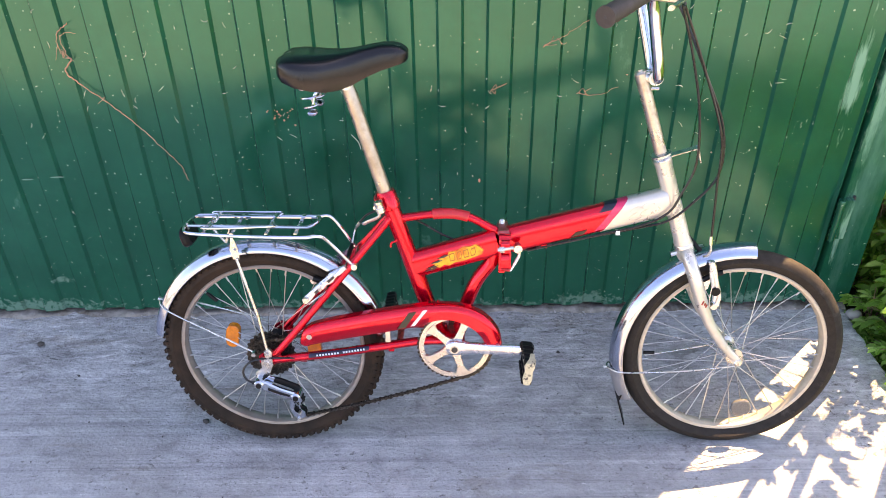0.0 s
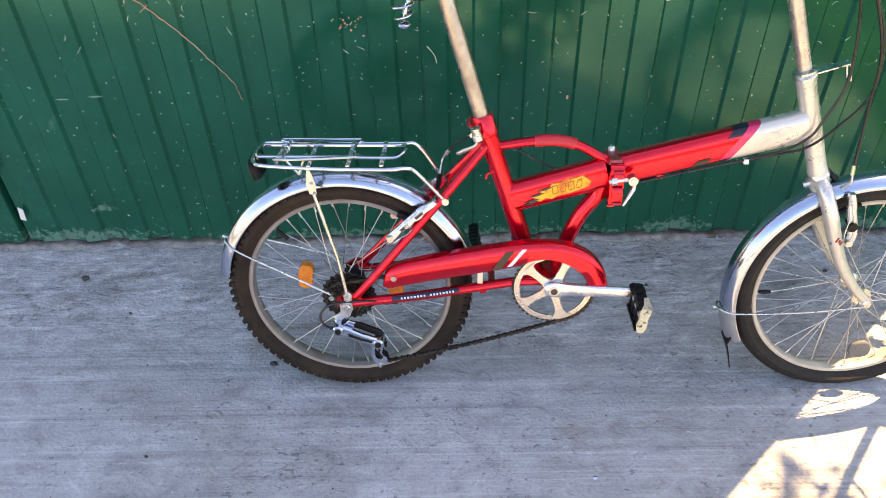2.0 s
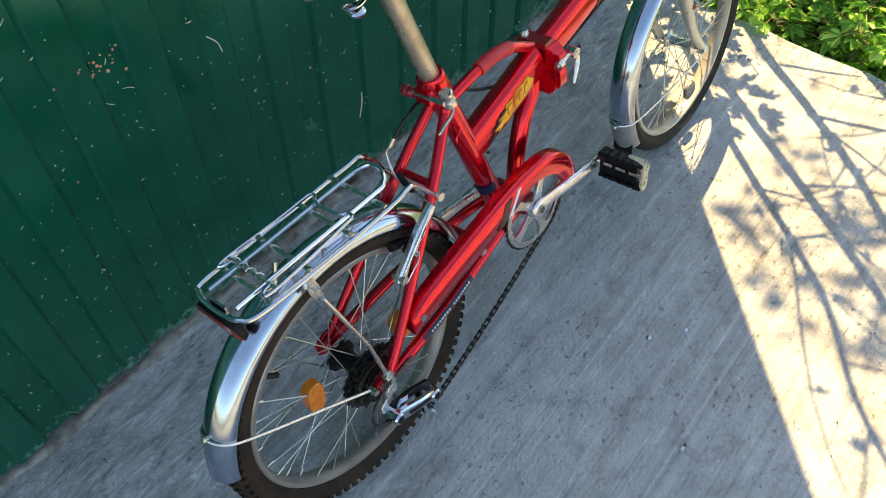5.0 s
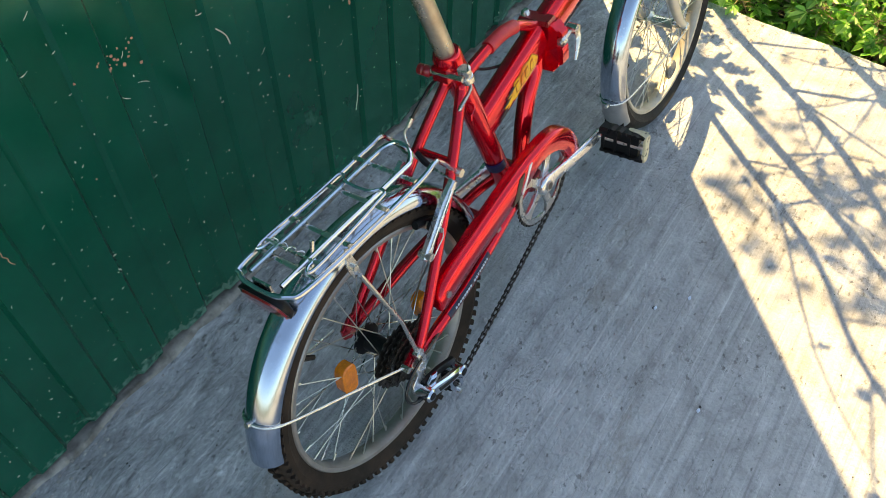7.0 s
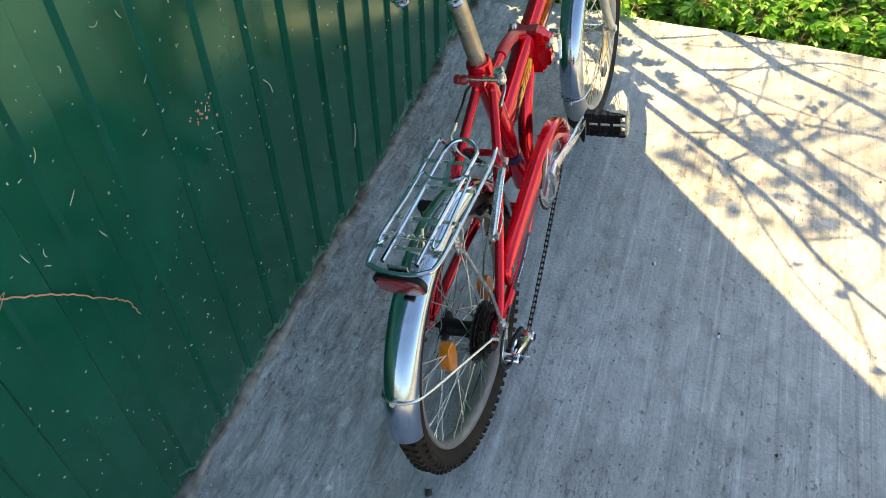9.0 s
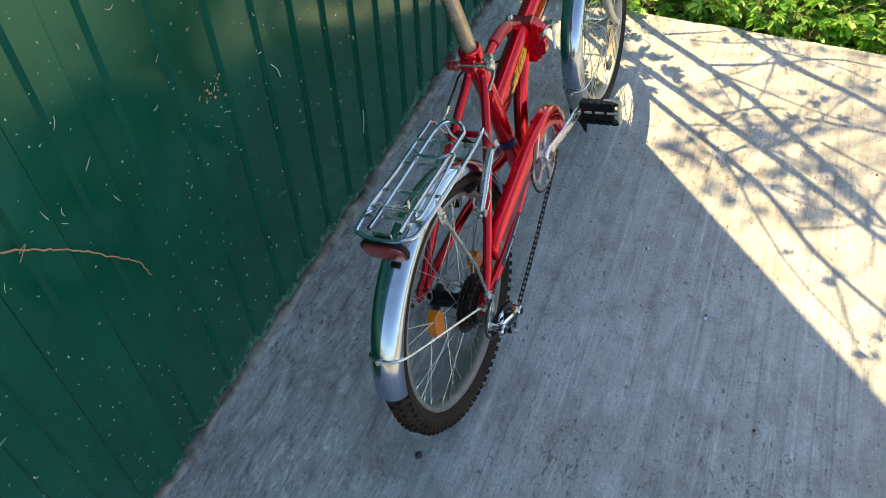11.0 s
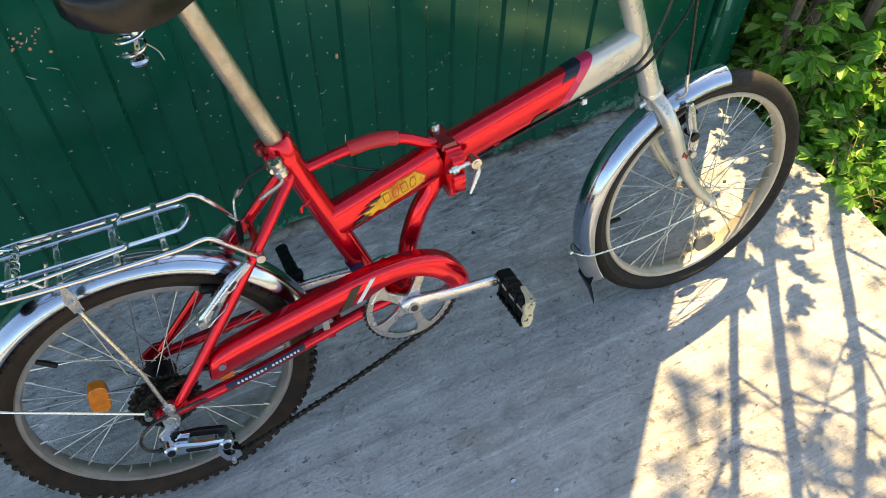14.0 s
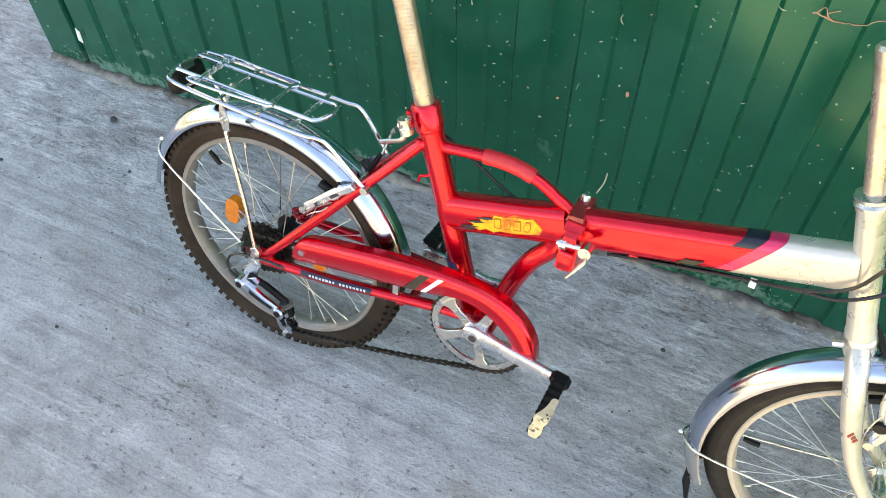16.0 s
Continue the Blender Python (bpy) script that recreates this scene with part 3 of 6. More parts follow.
def build_gate():
    gate = tagged(new("garage_gate"), "glossy green ribbed steel garage gate, scratched at its foot", "gate", kind="structure")
    part("leaf_sheet", corrugated(-1.285, 1.018, 0.018, 2.3, -0.628), GREEN, gate)
    for x, w in ((-1.36, 0.118), (1.088, 0.108)):
        m = Mesh()
        m.loft([[(x - w / 2, WALL_Y + 0.012, z), (x - w / 2 + 0.004, WALL_Y + 0.006, z), (x + w / 2 - 0.004, WALL_Y + 0.006, z), (x + w / 2, WALL_Y + 0.012, z), (x + w / 2, WALL_Y + 0.08, z), (x - w / 2, WALL_Y + 0.08, z)] for z in (0.012, 0.4, 0.9, 1.6, 2.35)])
        part("gate_post", m, GREEN, gate)
    part("lintel", Mesh().box((-0.14, WALL_Y + 0.05, 2.325), (2.3, 0.06, 0.05)), GREEN, gate)
    part("gate_rail", Mesh().box((-0.14, WALL_Y + 0.035, 0.06), (2.28, 0.035, 0.05)), GREEN, gate)
    part("gate_rail", Mesh().box((-0.14, WALL_Y + 0.035, 1.2), (2.28, 0.035, 0.05)), GREEN, gate)
    part("backing", Mesh().box((-0.14, WALL_Y + 0.075, 1.17), (2.3, 0.02, 2.3)), DARK_DECAL_SHADE, gate)
    for z in (0.30, 1.9):
        for x in (1.024, -1.292):
            h = part("hinge", Mesh().tube([(x, WALL_Y - 0.016, z - 0.062), (x, WALL_Y - 0.016, z - 0.058), (x, WALL_Y - 0.016, z + 0.058), (x, WALL_Y - 0.016, z + 0.062)], [0.007, 0.009, 0.009, 0.007], 14), GREEN, gate)
            part("hinge_plate", Mesh().box((x + 0.016 * (1 if x > 0 else -1), WALL_Y - 0.004, z), (0.036, 0.016, 0.118)), GREEN, h)
            # solid dark strip in place of the shadow along the hinge's outer edge
            part("hinge_gap_shade", Mesh().box((x + 0.037 * (1 if x > 0 else -1), WALL_Y + 0.002, z), (0.005, 0.008, 0.128)), DARK_DECAL_SHADE, h)
    rng = random.Random(4)
    tag = [(-1.279, 0.098), (-1.266, 0.092), (-1.262, 0.128), (-1.273, 0.137)]
    part("torn_label", Mesh().plate(tag, WALL_Y - 0.0035, WALL_Y - 0.002), DECAL_WHITE, gate, "torn white paper label")
    for cx, cz, sx, sz in ((-0.973, 0.451, 0.02, 0.0025), (-1.052, 0.445, 0.016, 0.0022)):
        pts = [(cx + sx * math.cos(a) * rng.uniform(0.6, 1.1), cz + sz * math.sin(a) * rng.uniform(0.6, 1.1)) for a in (2 * math.pi * j / 15 for j in range(15))]
        y = WALL_Y - 0.0012
        part("paint_scrape", Mesh().plate(pts, y, y + 0.001), PALE_SCUFF, gate)
    return gate


def build_wall_scraps():
    """Dried plant scraps stuck on the gate."""
    rng = random.Random(7)
    m = Mesh()
    for i in range(540):
        x, z = rng.uniform(-1.25, 0.98), 0.04 + 0.92 * rng.random() ** 0.8
        y = WALL_Y + 0.001
        if i % 3:
            m.ball((x, y, z), rng.uniform(0.0005, 0.0014) * (1 if i % 11 else 1.6), 6, (1, 0.8, rng.uniform(0.6, 1.9)))
            continue
        high = z > 0.55
        ln, a, bend = rng.uniform(0.0015, 0.0105 if high else 0.004), rng.uniform(0, math.pi), rng.gauss(0, 0.28)
        p = [(x + math.cos(a + bend * t) * ln * t, y - 0.0012, z + math.sin(a + bend * t) * ln * t) for t in (-1, -0.4, 0.3, 1)]
        m.tube(p, [0.0003, rng.uniform(0.0004, 0.0010), 0.0005, 0.0003], 4)
    for pts in (((0.090, 0.232), (0.088, 0.205), (0.078, 0.172)), ((-0.22, 0.56), (-0.205, 0.54), (-0.2, 0.52))):
        m.tube(smooth_path([(x, WALL_Y - 0.003, z) for x, z in pts], 4), 0.0011, 5)
    red = Mesh()
    for i in range(46):
        x, z = (rng.gauss(-0.405, 0.028), rng.gauss(0.61, 0.012)) if i < 32 else (rng.uniform(-0.6, 0.9), rng.uniform(0.3, 0.8))
        red.ball((x, WALL_Y + 0.001, z), rng.uniform(0.0012, 0.0030), 6, (1, 0.6, rng.uniform(0.6, 1.2)))
    red.ball((0.093, WALL_Y + 0.001, 0.425), 0.004, 7, (0.8, 0.5, 1.6))
    tagged(part("red_scraps", red, VINE), "small dry reddish bud scales stuck on the gate", "plant debris", kind="stuff")
    tagged(part("dry_scraps", m, FLECK), "tiny dry cream plant scraps stuck on the gate", "plant debris", kind="stuff")


def build_vines():
    y = WALL_Y - 0.0014
    lines = [
        [(-0.835, 0.846), (-0.862, 0.826), (-0.872, 0.80), (-0.866, 0.768), (-0.858, 0.78), (-0.862, 0.81), (-0.845, 0.824), (-0.822, 0.82)], [(-0.85, 0.763), (-0.869, 0.729), (-0.837, 0.694), (-0.783, 0.643), (-0.735, 0.59), (-0.687, 0.528), (-0.655, 0.48), (-0.642, 0.436)],
        [(0.233, 0.774), (0.28, 0.80), (0.336, 0.838)], [(0.119, 0.672), (0.152, 0.686)], [(0.319, 0.662), (0.365, 0.655), (0.417, 0.675)]]
    rng = random.Random(3)
    for i, ln in enumerate(lines):
        m = Mesh()
        pts = smooth_path([(x, y, z) for x, z in ln], 8)
        pts = [p + Vector((rng.uniform(-1, 1) * 0.002, -abs(rng.gauss(0, 0.001)), rng.uniform(-1, 1) * 0.002)) for p in pts]
        m.tube(pts, [(0.0017 if i == 1 else 0.0011) * (1 - 0.6 * k / len(pts)) for k in range(len(pts))], 5)
        for k in range(4 if i in (0, 2) else 2):
            p = rng.choice(pts[: len(pts) // 2 + 1])
            q = [p + Vector((rng.uniform(-0.022, 0.022), -0.002, rng.uniform(-0.022, 0.022))) * s for s in (0, 0.6, 1)]
            m.tube(smooth_path(q, 3), 0.0006, 4)
        tagged(part("dry_vine", m, VINE), "thin dry reddish vine stem clinging to the green gate", "vine", "dry vines on the gate")


def build_side_slab():
    """A second poured bay that goes on in front of the garden bed."""
    m = Mesh()
    xs, ys = [1.15 + 0.15 * i for i in range(28)], [-4 + 0.2 * i for i in range(22)]
    verts = [(x, y + (0.015 * noise.noise((x * 5, 1, 3)) if j == len(ys) - 1 else 0), -0.004 + 0.004 * noise.noise((x * 1.7, y * 1.7, 8))) for j, y in enumerate(ys) for x in xs]
    w = len(xs)
    m.add(verts, [(r * w + c, r * w + c + 1, (r + 1) * w + c + 1, (r + 1) * w + c) for r in range(len(ys) - 1) for c in range(w - 1)])
    rim = list(range(w)) + [r * w + w - 1 for r in range(1, len(ys))] + [(len(ys) - 1) * w + c for c in range(w - 2, -1, -1)] + [r * w for r in range(len(ys) - 2, 0, -1)]
    k = len(m.v)
    m.v += [(m.v[q][0], m.v[q][1], -0.14) for q in rim]
    m.f += [(rim[i], rim[(i + 1) % len(rim)], k + (i + 1) % len(rim), k + i) for i in range(len(rim))]
    tagged(part("pavement", m, CONCRETE), "grey poured concrete bay beside the garden bed", "concrete slab", kind="structure")


build_ground()
build_slab()
build_side_slab()
build_garage()
build_gate()

# ---- the bicycle: x ahead from the rear axle, y to its left, z up in its own plane; it leans on the gate ----
bike = tagged(new("bicycle"), "red folding bicycle with silver front, chrome mudguards, leaning on gate", "bicycle")
bike.matrix_basis = pose(-0.381, 1.342, 0.0, -11.0, 0, -1.3)
RAX, FAX = Vector((0, 0, 0.2475)), Vector((1.016, 0.006, 0.2395))


def bp(name, mesh, material, parent=bike, label="", at=None, sharp=35.0):
    return part(name, mesh, material, parent, label, at, sharp)


def mirrored(pts):
    return [(p[0], -p[1], p[2]) for p in pts]


def spoke_data(side, lead, flange, half, rim_r):
    a0, a1 = 0.0, lead * radians(62)
    p = (flange * math.cos(a1), side * half, flange * math.sin(a1))
    q = (rim_r, side * 0.004, 0.0)
    m = Mesh().rod(p, q, 0.00095, 5)
    m.rod((rim_r - 0.012, side * 0.0045, 0.0), (rim_r + 0.001, side * 0.004, 0), 0.0019, 6)
    return build_data("spoke", m, SPOKE)


def build_wheel(name, axle, rim_mat, tyre_r, half_w, rear):
    rim_out = 0.2055
    prof = [(rim_out, -0.013), (rim_out - 0.002, -0.0150), (rim_out - 0.008, -0.0140), (rim_out - 0.0095, -0.0105), (rim_out - 0.011, -0.006), (rim_out - 0.012, 0.0),
            (rim_out - 0.011, 0.006), (rim_out - 0.0095, 0.0105), (rim_out - 0.008, 0.0140), (rim_out - 0.002, 0.0150), (rim_out, 0.013), (rim_out - 0.008, 0.0)]
    wheel = bp(name, Mesh().lathe(prof, seg=96), rim_mat, at=axle, label="spoked wheel with dull metal rim")
    sec = 16
    cr, rr = (tyre_r + rim_out - 0.006) / 2, (tyre_r - rim_out + 0.006) / 2
    tprof = []
    for k in range(sec):
        a = 2 * math.pi * k / sec
        tprof.append((cr + rr * math.cos(a), half_w * math.sin(a) * (1.0 if math.cos(a) > -0.3 else 0.8)))
    m = Mesh().lathe(tprof, seg=96)
    rng = random.Random(11)
    if rear:
        n = 80
        for i in range(n):
            a = 2 * math.pi * i / n
            for y, tilt, hgt, ln in ((-0.0210, 0.9, 0.0034, 0.0085), (0.0210, -0.9, 0.0034, 0.0085), (-0.0075, 0.25, 0.0026, 0.0085), (0.0075, -0.25, 0.0026, 0.0085)):
                aa = a + (math.pi / n if abs(y) < 0.015 else 0)
                rad = cr + rr * math.sqrt(max(0, 1 - (y / half_w) ** 2)) + 0.001 if abs(y) < 0.02 else cr + rr * 0.50
                turn = Matrix.Rotation(-aa, 3, "Y")
                m.box(turn @ Vector((rad, y, 0)), (hgt * 2, 0.0095, ln), turn @ Matrix.Rotation(tilt, 3, "Z"))
    bp("tyre", m, RUBBER if rear else FRONT_RUBBER, wheel, "knobbly brown-black tyre" if rear else "worn dusty black tyre")
    half = 0.030 if rear else 0.028
    fl_r = 0.027 if rear else 0.0185
    hub = Mesh().lathe([(0.0, -half - 0.02), (0.006, -half - 0.02), (0.007, -half - 0.004), (fl_r, -half - 0.003), (fl_r, -half + 0.001), (fl_r * 0.6, -half + 0.006), (fl_r * 0.52, 0), (fl_r * 0.6, half - 0.006), (fl_r, half - 0.001), (fl_r, half + 0.003), (0.007, half + 0.004), (0.006, half + 0.02), (0.0, half + 0.02)], seg=24, closed=False)
    bp("hub", hub, BLACK if rear else STEEL, wheel)
    side_w = 0.079 if rear else 0.060
    ax = Mesh().rod((0, -side_w + 0.006, 0), (0, side_w - 0.006, 0), 0.0045, 10)
    bp("axle", ax, STEEL, wheel)
    for s in (-1, 1):
        nut = Mesh().tube([(0, s * (side_w - 0.011), 0), (0, s * (side_w - 0.002), 0), (0, s * side_w, 0)], [0.0095, 0.0095, 0.007], 6)
        nut.lathe([(0.004, s * (side_w - 0.012)), (0.0125, s * (side_w - 0.012)), (0.0125, s * (side_w - 0.010)), (0.004, s * (side_w - 0.010))], seg=18)
        bp("axle_nut", nut, STEEL, wheel)
    kinds = [spoke_data(s, l, fl_r - 0.003, half, 0.194) for s in (-1, 1) for l in (-1, 1)]
    for i in range(36):
        bp("spoke", kinds[i % 4], None, wheel, at=Matrix.Rotation(radians(10 * i + 3), 4, "Y"))
    return wheel


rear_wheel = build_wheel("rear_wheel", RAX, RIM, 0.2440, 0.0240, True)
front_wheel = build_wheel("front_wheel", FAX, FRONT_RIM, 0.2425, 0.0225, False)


def reflector(x, z, turn, mat, wheel, name, w=0.030, h=0.054):
    m = Mesh()
    pts = [(w / 2 * math.copysign(abs(math.cos(a)) ** (0.75 if mat is AMBER else 1), math.cos(a)), h / 2 * math.copysign(abs(math.sin(a)) ** 0.6, math.sin(a))) for a in (2 * math.pi * k / 20 for k in range(20))]
    thick = 0.009 if mat is AMBER else 0.004
    m.plate(pts, -thick, thick, 0.002)
    ob = bp(name, m, mat, wheel, at=Matrix.Translation((x, -0.012, z)) @ Matrix.Rotation(turn, 4, "Y"))
    return ob


reflector(-0.086, 0.034, radians(8), AMBER, rear_wheel, "amber_reflector")
reflector(0.093, 0.008, radians(-4), AMBER, rear_wheel, "amber_reflector")
reflector(0.041, -0.147, radians(75), CLEAR, front_wheel, "clear_reflector", 0.040, 0.044)
bp("valve", Mesh().tube([(-0.190, 0, -0.01), (-0.180, 0, -0.0097), (-0.166, 0, -0.0095)], [0.0035, 0.0045, 0.004], 8), BLACK, front_wheel)
bp("valve", Mesh().tube([(-0.137, 0, 0.132), (-0.128, 0, 0.124), (-0.116, 0, 0.112)], [0.0035, 0.0045, 0.004], 8), BLACK, rear_wheel)


# ---- cassette and derailleur ----
def sprocket(r, teeth, y, th):
    pts = []
    for k in range(teeth * 4):
        a = 2 * math.pi * k / (teeth * 4)
        rr = r + (0.0035 if k % 4 in (0, 1) else 0.0)
        pts.append((rr * math.cos(a), rr * math.sin(a)))
    return Mesh().plate(pts, y - th / 2, y + th / 2)


for i, (r, n) in enumerate(((0.052, 26), (0.046, 23), (0.041, 20), (0.036, 18), (0.031, 16), (0.027, 14))):
    bp("sprocket", sprocket(r, n, -0.034 - 0.0052 * i, 0.002), GREASE, rear_wheel)
derailleur = bp("derailleur", Mesh().plate([(-0.012, 0.262), (0.012, 0.262), (0.014, 0.245), (0.002, 0.215), (-0.018, 0.205), (-0.028, 0.213), (-0.026, 0.226), (-0.012, 0.236)], -0.078, -0.073, 0.001), ALLOY, label="silver and black rear derailleur")
bp("outer_link", Mesh().plate([(-0.024, 0.212), (-0.014, 0.219), (0.002, 0.214), (0.030, 0.199), (0.062, 0.187), (0.068, 0.176), (0.060, 0.168), (0.030, 0.178), (0.0, 0.190), (-0.020, 0.200)], -0.101, -0.093, 0.003), CHROME, derailleur)
bp("inlay", Mesh().plate([(0.004, 0.2020), (0.030, 0.1905), (0.050, 0.1835), (0.048, 0.1795), (0.024, 0.1870), (0.004, 0.1955)], -0.1025, -0.1005, 0.0005), BLACK, derailleur)
for c in ((-0.016, 0.208), (0.061, 0.176)):
    bp("pivot", Mesh().tube([(c[0], -0.104, c[1]), (c[0], -0.101, c[1]), (c[0], -0.070, c[1])], [0.0085, 0.0112, 0.0112], 16), CHROME, derailleur)
    bp("pivot_screw", Mesh().rod((c[0], -0.1048, c[1]), (c[0], -0.102, c[1]), 0.0062, 12), BLACK, derailleur)
bp("inner_link", Mesh().plate([(-0.008, 0.221), (0.03, 0.212), (0.066, 0.195), (0.070, 0.186), (0.06, 0.184), (0.02, 0.202), (-0.010, 0.210)], -0.084, -0.077, 0.001), BLACK, derailleur)
bp("cable_arm", Mesh().plate([(-0.006, 0.216), (0.006, 0.224), (0.018, 0.220), (0.014, 0.210), (0.0, 0.207)], -0.090, -0.086, 0.001), CHROME, derailleur)
bp("adjuster", Mesh().tube([(-0.034, -0.088, 0.206), (-0.026, -0.088, 0.2055), (-0.020, -0.088, 0.205)], [0.003, 0.0048, 0.004], 10), BLACK, derailleur)
# two cage plates, each a ring round the open middle
for y in (-0.065, -0.083):
    rim = [(0.050, 0.172), (0.066, 0.172), (0.071, 0.158), (0.064, 0.148), (0.066, 0.136), (0.075, 0.128), (0.075, 0.115), (0.062, 0.110), (0.050, 0.116), (0.044, 0.132), (0.043, 0.152)]
    mid = (0.0575, 0.141)
    hole = [(mid[0] + (u - mid[0]) * 0.52, mid[1] + (v - mid[1]) * 0.52) for u, v in rim]
    k = len(rim)
    vs = [(u, yy, v) for yy in (y - 0.0009, y + 0.0009) for u, v in rim + hole]
    fs = []
    for a in range(k):
        c = (a + 1) % k
        fs += [(a, c, k + c, k + a), (2 * k + a, 3 * k + a, 3 * k + c, 2 * k + c), (a, 2 * k + a, 2 * k + c, c), (k + a, k + c, 3 * k + c, 3 * k + a)]
    bp("cage_plate", Mesh().add(vs, fs), CHROME, derailleur)
for c in ((0.060, 0.159), (0.062, 0.124)):
    m = Mesh()
    s = sprocket(0.0125, 11, -0.074, 0.006)
    m.add([(v[0] + c[0], v[1], v[2] + c[1]) for v in s.v], s.f)
    bp("pulley", m, BLACK, derailleur)
    bp("pulley_bolt", Mesh().rod((c[0], -0.086, c[1]), (c[0], -0.064, c[1]), 0.0036, 8), STEEL, derailleur)
bp("end_screw", Mesh().rod((0.060, -0.088, 0.110), (0.060, -0.078, 0.110), 0.004, 8), STEEL, derailleur)
bp("shift_cable", Mesh().tube(smooth_path([(0.10, -0.06, 0.247), (0.03, -0.075, 0.262), (-0.028, -0.082, 0.258), (-0.05, -0.085, 0.236), (-0.044, -0.088, 0.214), (-0.02, -0.09, 0.204)], 6), 0.0024, 8), CABLE, derailleur)

# ---- frame ----
bp("seat_tube", Mesh().tube([(0.2645, 0, 0.610), (0.2665, 0, 0.604), (0.375, 0, 0.264)], [0.0182, 0.0182, 0.0182], 20), RED)
bp("blue_tape", Mesh().tube([(0.3385, -0.002, 0.3665), (0.3440, -0.002, 0.3495)], 0.0172, 20), surface("blue_tape", (0.008, 0.014, 0.10), 0.4, 0, 0.2, 60), label="small patch of dark blue tape")
col = Mesh().tube([(0.2625, 0, 0.6165), (0.2635, 0, 0.612), (0.2735, 0, 0.580), (0.2745, 0, 0.577)], [0.0185, 0.0212, 0.0212, 0.0185], 22)
collar = bp("seat_clamp", col, RED)
bp("clamp_bolt", Mesh().rod((0.246, -0.038, 0.592), (0.246, 0.036, 0.592), 0.0048, 10), STEEL, collar)
bp("cam_barrel", Mesh().tube([(0.2575, -0.037, 0.5815), (0.2570, -0.037, 0.5830), (0.2545, -0.037, 0.5920), (0.2540, -0.037, 0.5935), (0.2525, -0.037, 0.5990), (0.2520, -0.037, 0.6005), (0.2515, -0.037, 0.6060), (0.2510, -0.037, 0.6070)], [0.007, 0.0098, 0.0098, 0.0086, 0.0086, 0.0098, 0.0098, 0.007], 16), STEEL, collar)
bp("clamp_nut", Mesh().tube([(0.245, 0.016, 0.590), (0.245, 0.020, 0.590), (0.245, 0.026, 0.590), (0.245, 0.028, 0.590), (0.245, 0.030, 0.590), (0.245, 0.037, 0.590), (0.245, 0.039, 0.590)], [0.006, 0.0088, 0.0088, 0.0066, 0.0085, 0.0085, 0.006], 12), DARK_RED, collar)
bp("clamp_ear", Mesh().box((0.249, 0, 0.590), (0.014, 0.026, 0.022)), RED, collar)
lev = smooth_path([(0.2555, -0.040, 0.5830), (0.2530, -0.043, 0.5755), (0.2440, -0.044, 0.5705), (0.2320, -0.044, 0.5655), (0.2190, -0.044, 0.5590)], 5)
bp("clamp_lever", Mesh().tube(lev, [0.0042 + 0.0016 * (i / len(lev)) if i < len(lev) - 1 else 0.0035 for i in range(len(lev))], 10, flat=(0.55, 1)), ALLOY, collar, "pale alloy quick-release lever")


def oval_tube(a, b, h, w, n=20, flare=0.0):
    """A tube of rounded oblong section from a to b in the bicycle's plane."""
    a, b = Vector(a), Vector(b)
    d = (b - a).normalized()
    up = Vector((-d.z, 0, d.x))
    secs = []
    for t in (0, 0.04, 0.5, 0.96, 1):
        s = []
        for k in range(n):
            q = 2 * math.pi * k / n
            cx, cy = math.cos(q), math.sin(q)
            s.append(a + (b - a) * t + Vector((0, 1, 0)) * (w / 2 * math.copysign(abs(cx) ** 0.62, cx)) + up * (h / 2 * math.copysign(abs(cy) ** 0.62, cy)))
        secs.append(s)
    return Mesh().loft(secs)


A0, A1 = (0.318, 0, 0.4505), (0.496, 0, 0.503)
B0, B1 = (0.520, 0, 0.509), (0.728, 0, 0.5635)
C1 = (0.846, 0, 0.5945)
main_tube = bp("main_tube", oval_tube(A0, A1, 0.060, 0.037), RED)
front_tube = bp("front_tube", oval_tube(B0, (0.775, 0, 0.5759), 0.058, 0.037), RED)


def flush(outline_st, a, b, h, w, lift, mat, name, parent, label=""):
    """A thin decal on the right side of an oblong tube: s along it in metres, t across it from -1 to 1."""
    a, b = Vector(a), Vector(b)
    d = (b - a).normalized()
    up = Vector((-d.z, 0, d.x))
    n = len(outline_st)
    rings = [outline_st]
    cs, ct = sum(s for s, t in outline_st) / n, sum(t for s, t in outline_st) / n

    def at(s, t, out):
        cy = max(-1, min(1, t))
        ang = math.asin(math.copysign(abs(cy) ** (1 / 0.62), cy))
        y = -(w / 2) * abs(math.cos(ang)) ** 0.62 - out
        return a + d * s + up * (h / 2 * t) + Vector((0, y, 0))

    verts = [at(s, t, lift) for s, t in outline_st] + [at(cs + (s - cs) * 0.5, ct + (t - ct) * 0.5, lift) for s, t in outline_st] + [at(cs, ct, lift)]
    verts += [at(s, t, -0.0005) for s, t in outline_st]
    faces = []
    for k in range(n):
        l = (k + 1) % n
        faces += [(k, l, n + l, n + k), (n + k, n + l, 2 * n), (l, k, 2 * n + 1 + k, 2 * n + 1 + l)]
    return bp(name, Mesh().add(verts, faces), mat, parent, label)


# silver front end with a slanted joint to the red paint
slant = Mesh()
d = (Vector(C1) - Vector(B0)).normalized()
up = Vector((-d.z, 0, d.x))
secs = []
